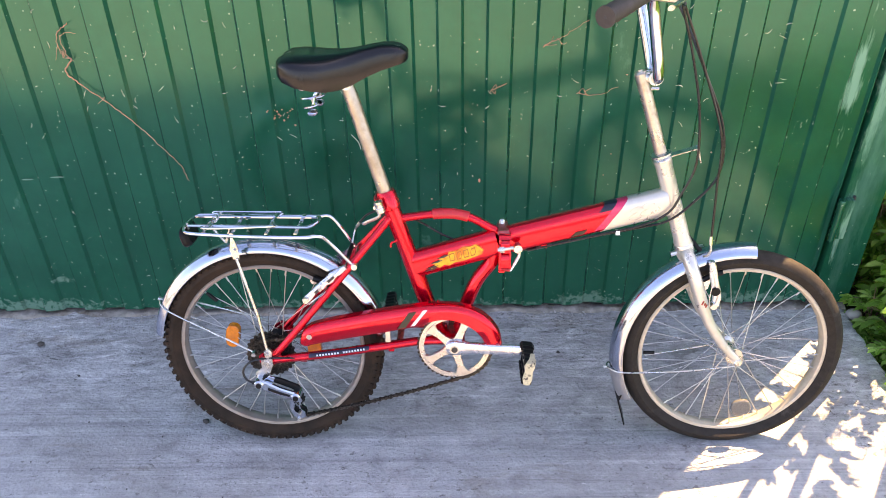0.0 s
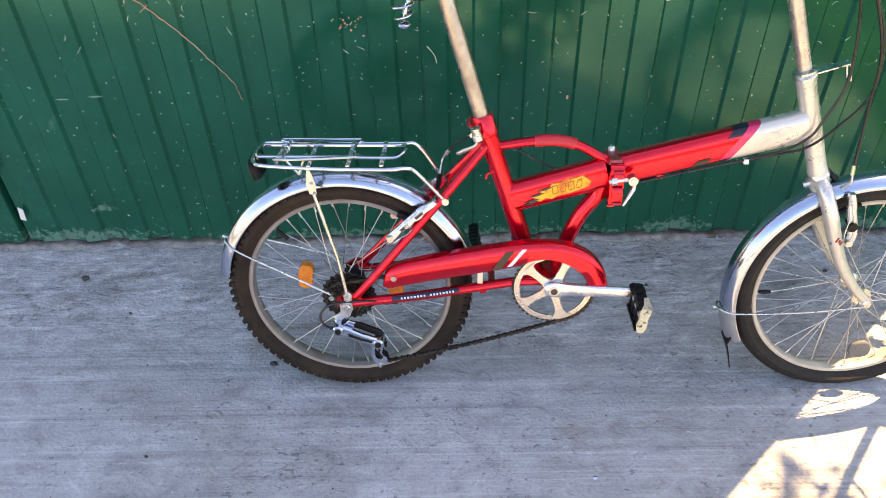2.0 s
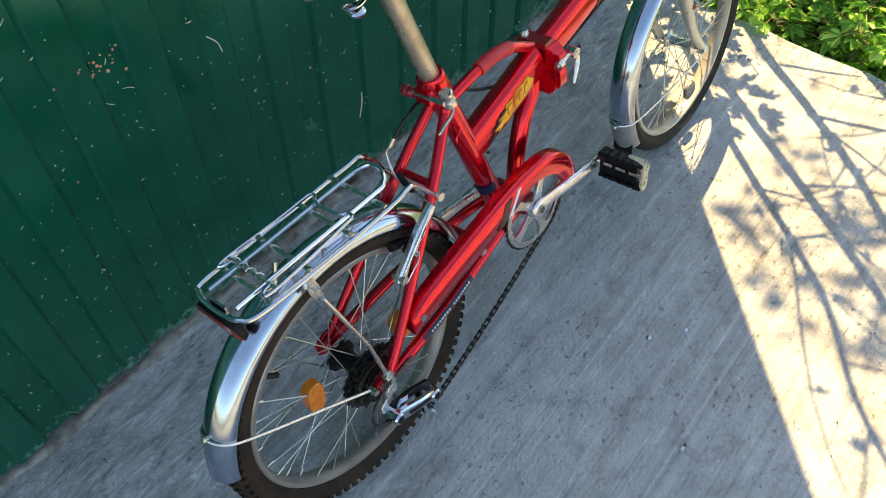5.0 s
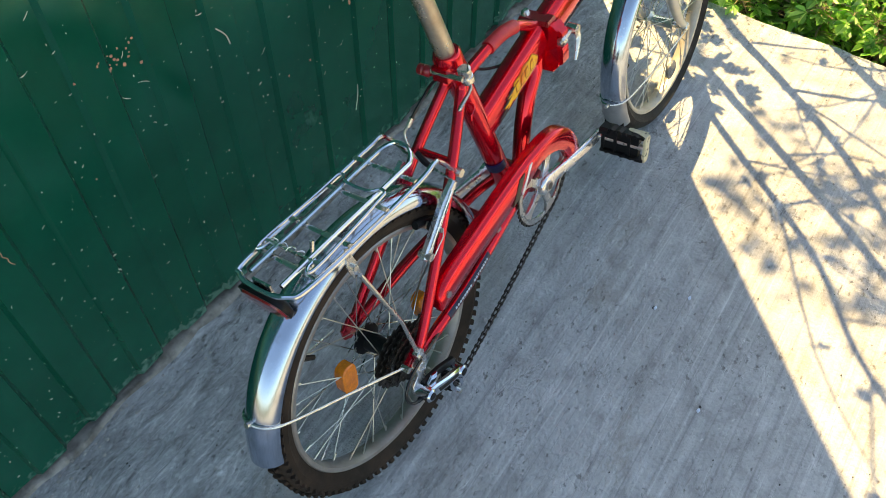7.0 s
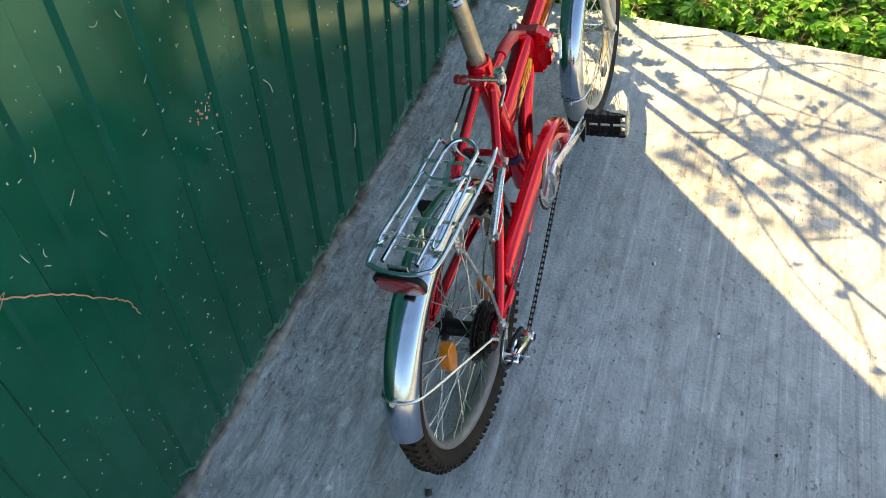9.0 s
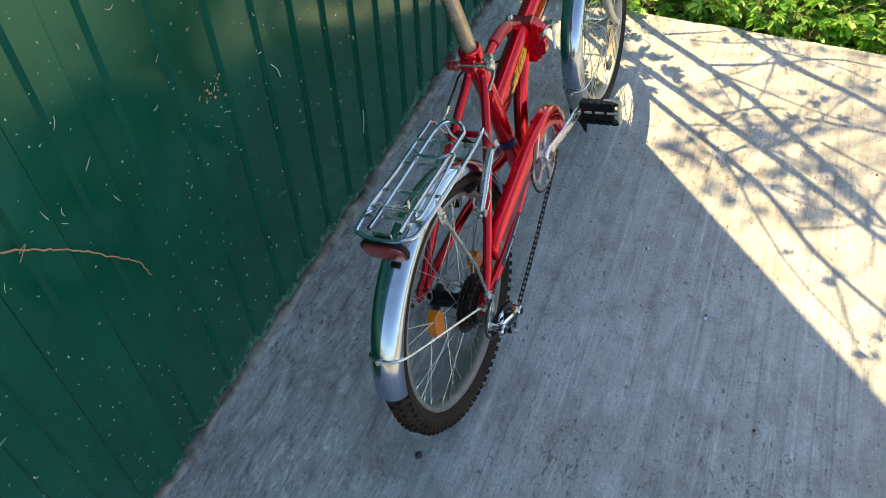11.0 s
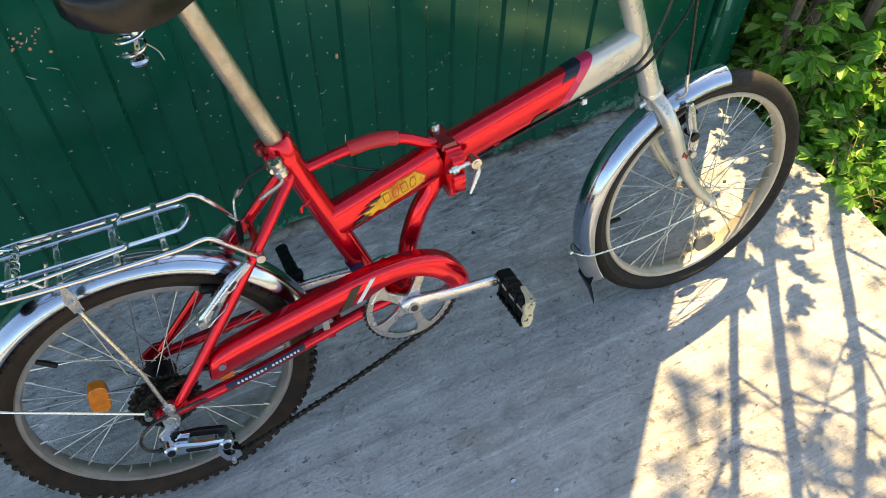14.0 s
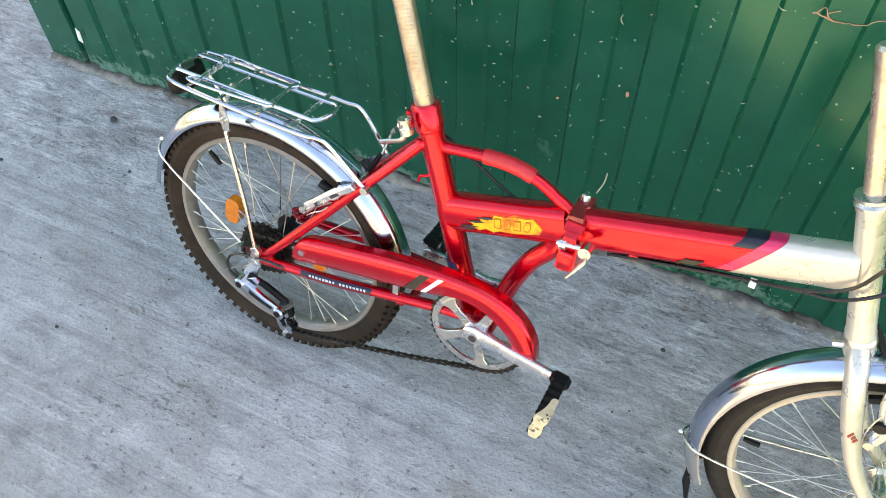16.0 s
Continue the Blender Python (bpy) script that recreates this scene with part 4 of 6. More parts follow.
for j, (s0, lean) in enumerate(((0.2195, 0.0345), (0.224, 0.0345), (0.29, 0.01), (0.332, 0.0))):
    s = []
    for k in range(20):
        q = 2 * math.pi * k / 20
        cx, cy = math.cos(q), math.sin(q)
        tt = math.copysign(abs(cy) ** 0.62, cy)
        grow = 0.0007
        s.append(Vector(B0) + d * (s0 + lean * tt) + Vector((0, 1, 0)) * ((0.0185 + grow) * math.copysign(abs(cx) ** 0.62, cx)) + up * ((0.029 + grow) * tt))
    secs.append(s)
silver_tube = bp("silver_tube_end", slant.loft(secs), SILVER)


def wrapped(s0, s1, slope, q0, q1, grow, mat):
    """A painted band over the tube's right side and top, slanted as the joint is."""
    rows = []
    for i in range(13):
        q = radians(q0 + (q1 - q0) * i / 12)
        cx, cy = math.cos(q), math.sin(q)
        tt = math.copysign(abs(cy) ** 0.62, cy)
        across = Vector((0, 1, 0)) * math.copysign(abs(cx) ** 0.62, cx)
        base = Vector(B0) + d * slope * tt
        rows.append([base + d * s + across * (0.0185 + g) + up * ((0.029 + g) * tt) for s, g in ((s0, -0.0004), (s0, grow), (s1, grow), (s1, -0.0004))])
    bp("stripe", Mesh().loft(rows), mat, front_tube)


wrapped(0.198, 0.2190, 0.0345, 215, 60, 0.0005, DECAL_PINK)
wrapped(0.171, 0.197, 0.0345, 156, 66, 0.0006, DECAL_NAVY)
flush([(0.125, -0.75), (0.150, -0.75), (0.160, -0.45), (0.135, -0.45)], B0, B1, 0.058, 0.037, 0.0014, DECAL_OLIVE, "stripe", front_tube)
# thin outlined marks on the silver paint, drawn as plain rings
for s, t, rs, rt in ((0.262, -0.08, 0.013, 0.34), (0.286, 0.02, 0.013, 0.36)):
    for dt in (0.24, -0.24):
        ring = []
        for k in range(17):
            q = 2 * math.pi * k / 16
            tt = t + dt + rt * 0.62 * math.sin(q)
            ring.append(Vector(B0) + d * (s + rs * math.cos(q) + 0.012 * dt) + up * (0.029 * tt) + Vector((0, -0.0205, 0)))
        bp("outline_mark", Mesh().tube(ring[:13] if dt > 0 else ring[4:], 0.0002, 4), POST, silver_tube)
# flame badge: plain shapes
flame = [(0.032, -0.50), (0.048, -0.22), (0.040, -0.05), (0.060, 0.02), (0.058, 0.22), (0.078, 0.20), (0.082, 0.42), (0.100, 0.36), (0.112, 0.50), (0.128, 0.40), (0.140, 0.46), (0.147, 0.20), (0.152, -0.05),
         (0.146, -0.34), (0.128, -0.40), (0.108, -0.46), (0.088, -0.42), (0.076, -0.54), (0.066, -0.38), (0.054, -0.52), (0.048, -0.38)]
flush([(0.092 + (s - 0.092) * 1.04, t * 1.12 + 0.005) for s, t in flame], A0, A1, 0.060, 0.037, 0.0008, DECAL_ORANGE, "badge_edge", main_tube)
flush(flame, A0, A1, 0.060, 0.037, 0.0014, DECAL_YELLOW, "flame_badge", main_tube, "yellow and orange flame badge")
for k in range(4):
    s, wd = 0.086 + 0.0152 * k, 0.0058
    for lift, g, mat in ((0.0021, 1.0, DECAL_ORANGE), (0.0027, 0.74, DECAL_YELLOW)):
        block = [(-wd, -0.30), (wd * (0.4 if k % 2 else 1), -0.30), (wd, -0.05), (wd * 0.9, 0.28), (-wd * (0.4 if k % 2 else 1), 0.28), (-wd, 0.0)]
        flush([(s + u * g + 0.004 * t * g, 0.03 + t * g) for u, t in block], A0, A1, 0.060, 0.037, lift, mat, "badge_mark", main_tube)
for s0, t0 in ((0.026, -0.52), (0.030, -0.36), (0.042, -0.05), (0.058, 0.20)):
    flush([(s0 - 0.006, t0 - 0.02), (s0 + 0.012, t0 - 0.06), (s0 + 0.024, t0 + 0.05), (s0 + 0.010, t0 + 0.08)], A0, A1, 0.060, 0.037, 0.0021, DARK_DECAL_SHADE, "badge_mark", main_tube)

arch_pts = smooth_path([(0.282, 0, 0.5535), (0.30, 0, 0.556), (0.352, 0, 0.5635), (0.40, 0, 0.5655), (0.440, 0, 0.556), (0.475, 0, 0.537), (0.498, 0, 0.524)], 6)
arch = bp("arch_tube", Mesh().tube(arch_pts, 0.0088, 14), RED)
bp("sleeve", Mesh().tube([p for p in arch_pts if 0.352 < p.x < 0.438], 0.0112, 14), PALE_RED, arch, "faded pink-red plastic sleeve")
bp("down_tube", Mesh().tube(smooth_path([(0.492, 0, 0.488), (0.482, 0, 0.455), (0.456, 0, 0.418), (0.437, 0, 0.375), (0.425, 0, 0.335), (0.414, 0, 0.285)], 6), 0.0152, 16), RED)
bp("cable_hook", Mesh().tube(smooth_path([(0.292, -0.012, 0.512), (0.283, -0.02, 0.512), (0.274, -0.021, 0.508), (0.272, -0.021, 0.499)], 4), 0.0022, 7), RED)
bp("bottom_bracket", Mesh().lathe([(0.0, -0.036), (0.021, -0.036), (0.0222, -0.033), (0.0222, 0.033), (0.021, 0.036), (0.0, 0.036)], (0.405, 0, 0.278), 28, False), RED)

for s in (-1, 1):
    st = bp("seatstay", Mesh().tube(smooth_path([(0.012, s * 0.064, 0.258), (0.06, s * 0.058, 0.312), (0.194, s * 0.034, 0.469), (0.268, s * 0.014, 0.556)], 5), 0.0083, 12), RED)
    bp("weld_cap", Mesh().ball((0.268, s * 0.014, 0.557), 0.0088), RED, st)
    cs = bp("chainstay", Mesh().tube(smooth_path([(0.006, s * 0.064, 0.249), (0.06, s * 0.062, 0.255), (0.157, s * 0.058, 0.266), (0.25, s * 0.048, 0.276), (0.33, s * 0.038, 0.283), (0.395, s * 0.028, 0.280)], 5), [0.0085] * 5 + [0.0095] * 21, 12), RED)
    if s < 0:
        wrap = [p for p in smooth_path([(0.06, -0.062, 0.255), (0.157, -0.058, 0.266), (0.25, -0.048, 0.276)], 16) if 0.088 < p.x < 0.226]
        strip = []
        for p in wrap:
            arc = [radians(2 + 10 * j) for j in range(7)]
            strip.append([p + Vector((0, -math.cos(e) * 0.0099, math.sin(e) * 0.0099)) for e in arc] + [p + Vector((0, -math.cos(e) * 0.0090, math.sin(e) * 0.0090)) for e in reversed(arc)])
        sticker = bp("sticker", Mesh().loft(strip), STICKER, cs, "dark blue sticker with pale lettering")
        rng = random.Random(41)
        for k in range(17):
            if k == 8:
                continue
            f = (0.14 + 0.048 * k) * (len(wrap) - 1)
            p = wrap[int(f)].lerp(wrap[min(int(f) + 1, len(wrap) - 1)], f % 1) + Vector((0, -0.0091, 0.0040))
            bp("letter_bar", Mesh().box(p, (0.0044 * rng.uniform(0.7, 1.0), 0.0012, 0.0046 * rng.uniform(0.8, 1.05))), DECAL_BLUE, sticker)
        for x, z in ((0.076, 0.246), (0.268, 0.268)):
            bp("cable_stop", Mesh().box((x, -0.054 if x < 0.2 else -0.046, z), (0.012, 0.008, 0.007)).rod((x - 0.006, -0.054 if x < 0.2 else -0.046, z - 0.003), (x + 0.006, -0.054 if x < 0.2 else -0.046, z - 0.003), 0.0034, 8), RED, cs)
    bp("dropout", Mesh().plate([(-0.018, 0.262), (0.004, 0.276), (0.026, 0.272), (0.034, 0.255), (0.016, 0.240), (-0.006, 0.236), (-0.018, 0.244)], s * 0.060, s * 0.066, 0.001), RED)
    bp("stay_boss", Mesh().rod((0.197, s * 0.030, 0.465), (0.197, s * 0.047, 0.465), 0.0045, 10), STEEL)
bp("brake_bridge", Mesh().rod((0.200, -0.03, 0.477), (0.200, 0.03, 0.477), 0.006, 10), RED)
bp("chainstay_bridge", Mesh().rod((0.285, -0.045, 0.280), (0.285, 0.045, 0.280), 0.0075, 10), RED)

# folding joint
hinge = bp("frame_hinge", Mesh().box((0.5035, 0.0, 0.486), (0.012, 0.054, 0.086)), RED)
bp("hinge_plate", Mesh().box((0.5165, 0.0, 0.488), (0.012, 0.054, 0.084)), RED, hinge)
bp("hinge_cap", Mesh().loft([[(0.494, -0.024, 0.527), (0.494, 0.034, 0.527), (0.519, 0.034, 0.529), (0.519, -0.024, 0.529)], [(0.496, -0.022, 0.535), (0.496, 0.031, 0.535), (0.517, 0.031, 0.537), (0.517, -0.022, 0.537)]]), DARK_RED, hinge)
bp("hinge_pin", Mesh().tube([(0.505, 0.024, 0.44), (0.505, 0.024, 0.541), (0.505, 0.024, 0.5445)], [0.0075, 0.0075, 0.005], 12), STEEL, hinge)
bp("hinge_barrel", Mesh().rod((0.505, 0.024, 0.446), (0.505, 0.024, 0.531), 0.0115, 14), DARK_RED, hinge)
bp("clamp_block", Mesh().loft([[(0.501, y, z0), (0.519, y, z0), (0.519, y, z1), (0.501, y, z1)] for y, z0, z1 in ((-0.036, 0.504, 0.522), (-0.043, 0.506, 0.519), (-0.045, 0.509, 0.516))]), RED, hinge)
bp("clamp_block", Mesh().loft([[(0.501, y, z0), (0.519, y, z0), (0.519, y, z1), (0.501, y, z1)] for y, z0, z1 in ((-0.036, 0.456, 0.492), (-0.043, 0.459, 0.490), (-0.045, 0.463, 0.487))]), RED, hinge)
HLX, HLZ = 0.535, 0.508
bp("hinge_bolt", Mesh().rod((0.494, -0.043, 0.502), (0.535, -0.043, 0.508), 0.0042, 10).rod((0.498, -0.043, 0.5025), (0.508, -0.043, 0.5035), 0.0078, 10), STEEL, hinge)
bp("lever_barrel", Mesh().rod((HLX, -0.054, HLZ), (HLX, -0.036, HLZ), 0.0088, 14).rod((HLX, -0.0555, HLZ), (HLX, -0.054, HLZ), 0.0045, 10), STEEL, hinge)
bp("jaw", Mesh().loft([[(0.497, y, z0), (0.522, y, z0 + 0.001), (0.522, y, z1), (0.497, y, z1)] for y, z0, z1 in ((-0.022, 0.446, 0.531), (-0.031, 0.449, 0.528), (-0.037, 0.455, 0.521))]), RED, hinge)
hl = smooth_path([(HLX, -0.050, HLZ + 0.002), (HLX + 0.002, -0.053, HLZ - 0.012), (HLX - 0.003, -0.055, HLZ - 0.024), (HLX - 0.009, -0.056, HLZ - 0.036), (HLX - 0.015, -0.057, HLZ - 0.047)], 4)
bp("hinge_lever", Mesh().tube(hl, [0.0054 - 0.0032 * i / len(hl) for i in range(len(hl))], 10, flat=(0.5, 1)), ALLOY, hinge, "silver folding lever")
bp("cable_boss", Mesh().box((0.592, -0.008, 0.4965), (0.012, 0.007, 0.007)), RED)
bp("cable_clip", Mesh().box((0.741, -0.016, 0.530), (0.008, 0.009, 0.009)), DECAL_WHITE)

# ---- head, fork, stem, handlebar ----
H0, H1 = Vector((0.8815, 0, 0.500)), Vector((0.8205, 0, 0.681))
hd = (H1 - H0).normalized()
bp("head_tube", Mesh().tube([H0, H0 + hd * 0.006, H0 + hd * 0.012, H1 - hd * 0.012, H1 - hd * 0.006, H1], [0.0185, 0.0185, 0.0172, 0.0172, 0.0185, 0.0185], 22), SILVER)
headset = bp("headset", Mesh().tube([H1, H1 + hd * 0.003, H1 + hd * 0.006, H1 + hd * 0.009, H1 + hd * 0.013, H1 + hd * 0.016], [0.021, 0.021, 0.018, 0.021, 0.021, 0.015], 22), STEEL)
bp("headset_cup", Mesh().tube([H0 - hd * 0.012, H0 - hd * 0.008, H0 - hd * 0.004, H0], [0.017, 0.0205, 0.0205, 0.0185], 22), STEEL, headset)
br = H1 + hd * 0.010
bp("lamp_bracket", Mesh().box(br + Vector((0.042, 0, 0.007)), (0.062, 0.020, 0.0025), Matrix.Rotation(radians(-17), 3, "Y")).box(br + Vector((0.0735, -0.008, 0.002)), (0.0025, 0.004, 0.032), Matrix.Rotation(radians(-12), 3, "Y")).box(br + Vector((0.0735, 0.008, 0.002)), (0.0025, 0.004, 0.032), Matrix.Rotation(radians(-12), 3, "Y")).box(br + Vector((0.077, 0, -0.012)), (0.0025, 0.020, 0.004), Matrix.Rotation(radians(-12), 3, "Y")), CHROME, headset, "bent chrome lamp bracket")
ST = Vector((0.7625, 0, 0.853))
stem = bp("stem", Mesh().tube([H1 + hd * 0.01, H1 + hd * 0.05, ST - hd * 0.01, ST, ST + hd * 0.004], [0.0125, 0.0125, 0.0128, 0.0135, 0.010], 20), STEM)
bp("stem_wedge_bolt", Mesh().rod(ST + hd * 0.002, ST + hd * 0.007, 0.0045, 6), STEEL, stem)
bp("bar_clamp", Mesh().tube([(0.765, 0, 0.846), (0.782, 0, 0.846)], 0.0125, 14).rod((0.7885, -0.017, 0.846), (0.7885, 0.017, 0.846), 0.0140, 18), STEEL, stem)
bp("clamp_bolt", Mesh().rod((0.782, -0.010, 0.826), (0.797, -0.010, 0.826), 0.004, 8), STEEL, stem)
bars = []
for s in (-1, 1):
    bars.append(smooth_path([(0.7895, 0, 0.846), (0.7895, s * 0.022, 0.848), (0.786, s * 0.036, 0.870), (0.774, s * 0.048, 0.925), (0.760, s * 0.062, 0.985), (0.748, s * 0.090, 1.012), (0.722, s * 0.150, 1.014), (0.684, s * 0.215, 1.006), (0.643, s * 0.268, 0.994)], 6))
handlebar = bp("handlebar", Mesh().tube(list(reversed(bars[0])) + bars[1][1:], 0.0111, 16), CHROME)
for b in bars:
    g = b[-14:]
    gm = Mesh().tube(g + [g[-1] + (g[-1] - g[-2]).normalized() * 0.004], [0.0148 + (0.0016 if i % 2 else 0) for i in range(len(g))] + [0.0145], 16)
    e = g[-1] + (g[-1] - g[-2]).normalized() * 0.0045
    gm.rod(g[-1], e, 0.0175, 16)
    grip = bp("grip", gm, GRIP, handlebar, "worn brown-grey rubber grip")
    # flat dark disc gives the end hole its darkness by colour
    bp("grip_hole_shade", Mesh().rod(e, e + (g[-1] - g[-2]).normalized() * 0.0006, 0.0028, 10), DARK_DECAL_SHADE, grip)
for s in (-1, 1):
    lv = smooth_path([(0.752, s * 0.098, 1.004), (0.786, s * 0.104, 0.999), (0.800, s * 0.112, 1.004), (0.788, s * 0.150, 1.004), (0.757, s * 0.20, 0.997)], 5)
    bp("brake_lever", Mesh().tube(lv, [0.009] * 8 + [0.0065] * (len(lv) - 8), 10, flat=(1, 0.7)), ALLOY, handlebar)

crown = Vector((0.8885, 0, 0.478))
fork = bp("fork", Mesh().tube([H0 - hd * 0.010, H0 - hd * 0.020, H0 - hd * 0.034], [0.0185, 0.020, 0.017], 18), SILVER, label="silver fork with bent blades and chipped paint")
for s in (-1, 1):
    bl = smooth_path([(0.886, s * 0.008, 0.486), (0.892, s * 0.030, 0.470), (0.905, s * 0.043, 0.432), (0.922, s * 0.046, 0.385), (0.947, s * 0.047 + 0.001, 0.330), (0.981, s * 0.048 + 0.003, 0.280), (1.014, s * 0.049 + 0.005, 0.244)], 6)
    n = len(bl)
    blade = bp("blade", Mesh().tube(bl, [0.0142 - 0.0062 * max(0, (i / n - 0.35)) / 0.65 for i in range(n)], 14), SILVER, fork)
    bp("fork_end", Mesh().plate([(1.004, 0.256), (1.020, 0.252), (1.028, 0.240), (1.020, 0.228), (1.008, 0.230), (1.000, 0.244)], s * 0.0475 + 0.005, s * 0.052 + 0.005, 0.001), STEEL, fork)
RUST = surface("rust_chip", (0.33, 0.05, 0.035), 0.8, 0, 0.3, 90)
for dx, dz, sz in ((-0.004, 0.004, 0.010), (0.0005, 0.001, 0.006), (0.004, -0.003, 0.008)):
    bp("paint_chip", Mesh().box((0.9245 + dx, -0.0592, 0.385 + dz), (0.0024, 0.002, sz), Matrix.Rotation(0.35, 3, "Y")), RUST, fork)
bp("guard_bolt", Mesh().rod((0.858, -0.004, 0.476), (0.870, -0.004, 0.480), 0.0058, 8), STEEL, fork)

# ---- saddle and post ----
P0, P1 = Vector((0.274, 0, 0.575)), Vector((0.2035, 0, 0.815))
post = bp("seat_post", Mesh().tube([P0, P1, P1 + (P1 - P0).normalized() * 0.03], [0.0143, 0.0143, 0.0115], 22), POST, label="scored steel seat post")
pd = (P1 - P0).normalized()
for i in range(26):
    c = P0 + pd * (0.055 + 0.0052 * i)
    bp("score_ring", Mesh().tube([c, c + pd * 0.0012, c + pd * 0.0024], [0.0141, 0.01455, 0.0141], 18, caps=False), POST, post)


def build_saddle():
    secs = []
    # x, half width, top, skirt bottom
    for x, w, top, low in ((0.072, 0.030, 0.884, 0.872), (0.076, 0.058, 0.893, 0.862), (0.088, 0.078, 0.899, 0.854), (0.112, 0.088, 0.901, 0.845), (0.140, 0.084, 0.900, 0.838), (0.165, 0.071, 0.899, 0.833), (0.188, 0.055, 0.900, 0.833),
                           (0.212, 0.042, 0.903, 0.840), (0.240, 0.034, 0.909, 0.854), (0.268, 0.0315, 0.914, 0.866), (0.290, 0.031, 0.914, 0.873), (0.304, 0.028, 0.911, 0.877), (0.313, 0.023, 0.906, 0.880), (0.318, 0.015, 0.900, 0.884)):
        s = []
        n = 22
        for k in range(n):
            a = 2 * math.pi * k / n
            cx, sx = math.cos(a), math.sin(a)
            if sx >= 0:
                y = w * math.copysign(abs(cx) ** 0.72, cx)
                z = top - (top - low) * 0.42 * (1 - abs(sx) ** 0.9) - (0.003 if abs(cx) < 0.15 else 0)
            else:
                y = w * 1.02 * math.copysign(abs(cx) ** 0.35, cx)
                z = top - (top - low) * (0.42 + 0.58 * min(1, abs(sx) * 2.2))
            s.append((x, y, z))
        secs.append(s)
    sad = bp("saddle", Mesh().loft(secs), VINYL, label="black vinyl sprung saddle", sharp=60)
    for s in (-1, 1):
        pts = [(0.132 + (0.011 + 0.00017 * k) * math.cos(a), s * 0.040 + (0.011 + 0.00017 * k) * math.sin(a), 0.789 + 0.00075 * k) for k, a in ((k, 2 * math.pi * k / 24) for k in range(76))]
        bp("spring", Mesh().tube(pts, 0.0020, 8), CHROME, sad)
        bp("spring_cap", Mesh().ball((0.134, s * 0.040, 0.788), 0.011, 12, (1, 1, 0.6)), CHROME, sad)
        rail = smooth_path([(0.136, s * 0.040, 0.800), (0.148, s * 0.036, 0.832), (0.200, s * 0.022, 0.838), (0.250, s * 0.012, 0.868), (0.280, s * 0.006, 0.888)], 4)
        bp("rail", Mesh().tube(rail, 0.0032, 8), CHROME, sad)
    bp("saddle_clamp", Mesh().rod((0.197, -0.020, 0.838), (0.197, 0.020, 0.838), 0.0115, 14).rod((0.197, -0.026, 0.838), (0.197, 0.026, 0.838), 0.006, 8), STEEL, sad)
    bp("rear_bridge", Mesh().rod((0.136, -0.04, 0.812), (0.136, 0.04, 0.812), 0.0026, 8), CHROME, sad)


build_saddle()


# ---- mudguards ----
def guard(axle, r, half, a0, a1, name, label):
    prof = []
    for i in range(15):
        a = radians(-84 + 12 * i)
        prof.append((r - 0.026 * (1 - math.cos(a)), half * math.sin(a)))
    inner = [(p - 0.0014, y * 0.985) for p, y in reversed(prof)]
    return bp(name, Mesh().lathe(prof + inner, axle, 72, True, (a0, a1)), GUARD_CHROME, label=label)


rear_guard = guard(RAX, 0.264, 0.029, 10, 171, "rear_mudguard", "chrome rear mudguard, dented and stained")
GUARD_C = Vector((1.011, 0, 0.2390))
front_guard = guard(GUARD_C, 0.262, 0.028, 85.5, 207, "front_mudguard", "chrome front mudguard with scuffed tail")


def on_guard(axle, r, a, y=0.0):
    return Vector((axle.x + r * math.cos(radians(a)), y, axle.z + r * math.sin(radians(a))))


# wire stay of each mudguard goes round its back to both axle ends
w = [(-0.026, -0.070, 0.272), (-0.12, -0.052, 0.312), (-0.204, -0.034, 0.346), (-0.231, -0.022, 0.359), (-0.2395, 0, 0.3635)]
bp("wire_stay", Mesh().tube(smooth_path(w + mirrored(list(reversed(w[:-1]))), 6), 0.0022, 8), STEEL, rear_guard)
bp("stay_bolt", Mesh().rod((-0.236, 0, 0.362), (-0.245, 0, 0.3665), 0.0045, 8), STEEL, rear_guard)
w = [(1.012, -0.050, 0.231), (0.90, -0.042, 0.212), (0.787, -0.031, 0.200), (0.757, -0.020, 0.199), (0.7455, 0, 0.200)]
bp("wire_stay", Mesh().tube(smooth_path(w + mirrored(list(reversed(w[:-1]))), 6), 0.0018, 8), STEEL, front_guard)
bp("stay_bolt", Mesh().rod((0.749, 0, 0.198), (0.739, 0, 0.1965), 0.004, 8), STEEL, front_guard)
arc_a = [radians(-84 + 12 * i) for i in range(15)]
bp("tail_scuff", Mesh().lathe([(0.2629 - 0.026 * (1 - math.cos(a)), 0.0287 * math.sin(a)) for a in arc_a] + [(0.2612 - 0.026 * (1 - math.cos(a)), 0.0275 * math.sin(a)) for a in reversed(arc_a)], GUARD_C, 24, True, (190, 207.4)), GREY_FLAP, front_guard, "scuffed grey tail of the mudguard")
fl = [on_guard(GUARD_C, 0.254, 204, y) for y in (-0.022, 0.022)]
bp("mud_flap", Mesh().loft([[fl[0], fl[1], fl[1] + Vector((0.003, 0, 0)), fl[0] + Vector((0.003, 0, 0))], [(0.772, -0.024, 0.118), (0.774, 0.020, 0.116), (0.777, 0.020, 0.117), (0.775, -0.024, 0.119)], [(0.782, -0.019, 0.085), (0.786, 0.002, 0.082), (0.789, 0.002, 0.083), (0.785, -0.019, 0.086)], [(0.793, -0.012, 0.046), (0.795, -0.008, 0.045), (0.797, -0.008, 0.046), (0.795, -0.012, 0.047)]]), BLACK, front_guard, "torn black rubber mud flap")
strut = bp("strut", Mesh().tube([(0.004, -0.074, 0.272), (-0.008, -0.072, 0.36), (-0.042, -0.060, 0.488)], 0.0034, 10), STEEL, rear_guard)
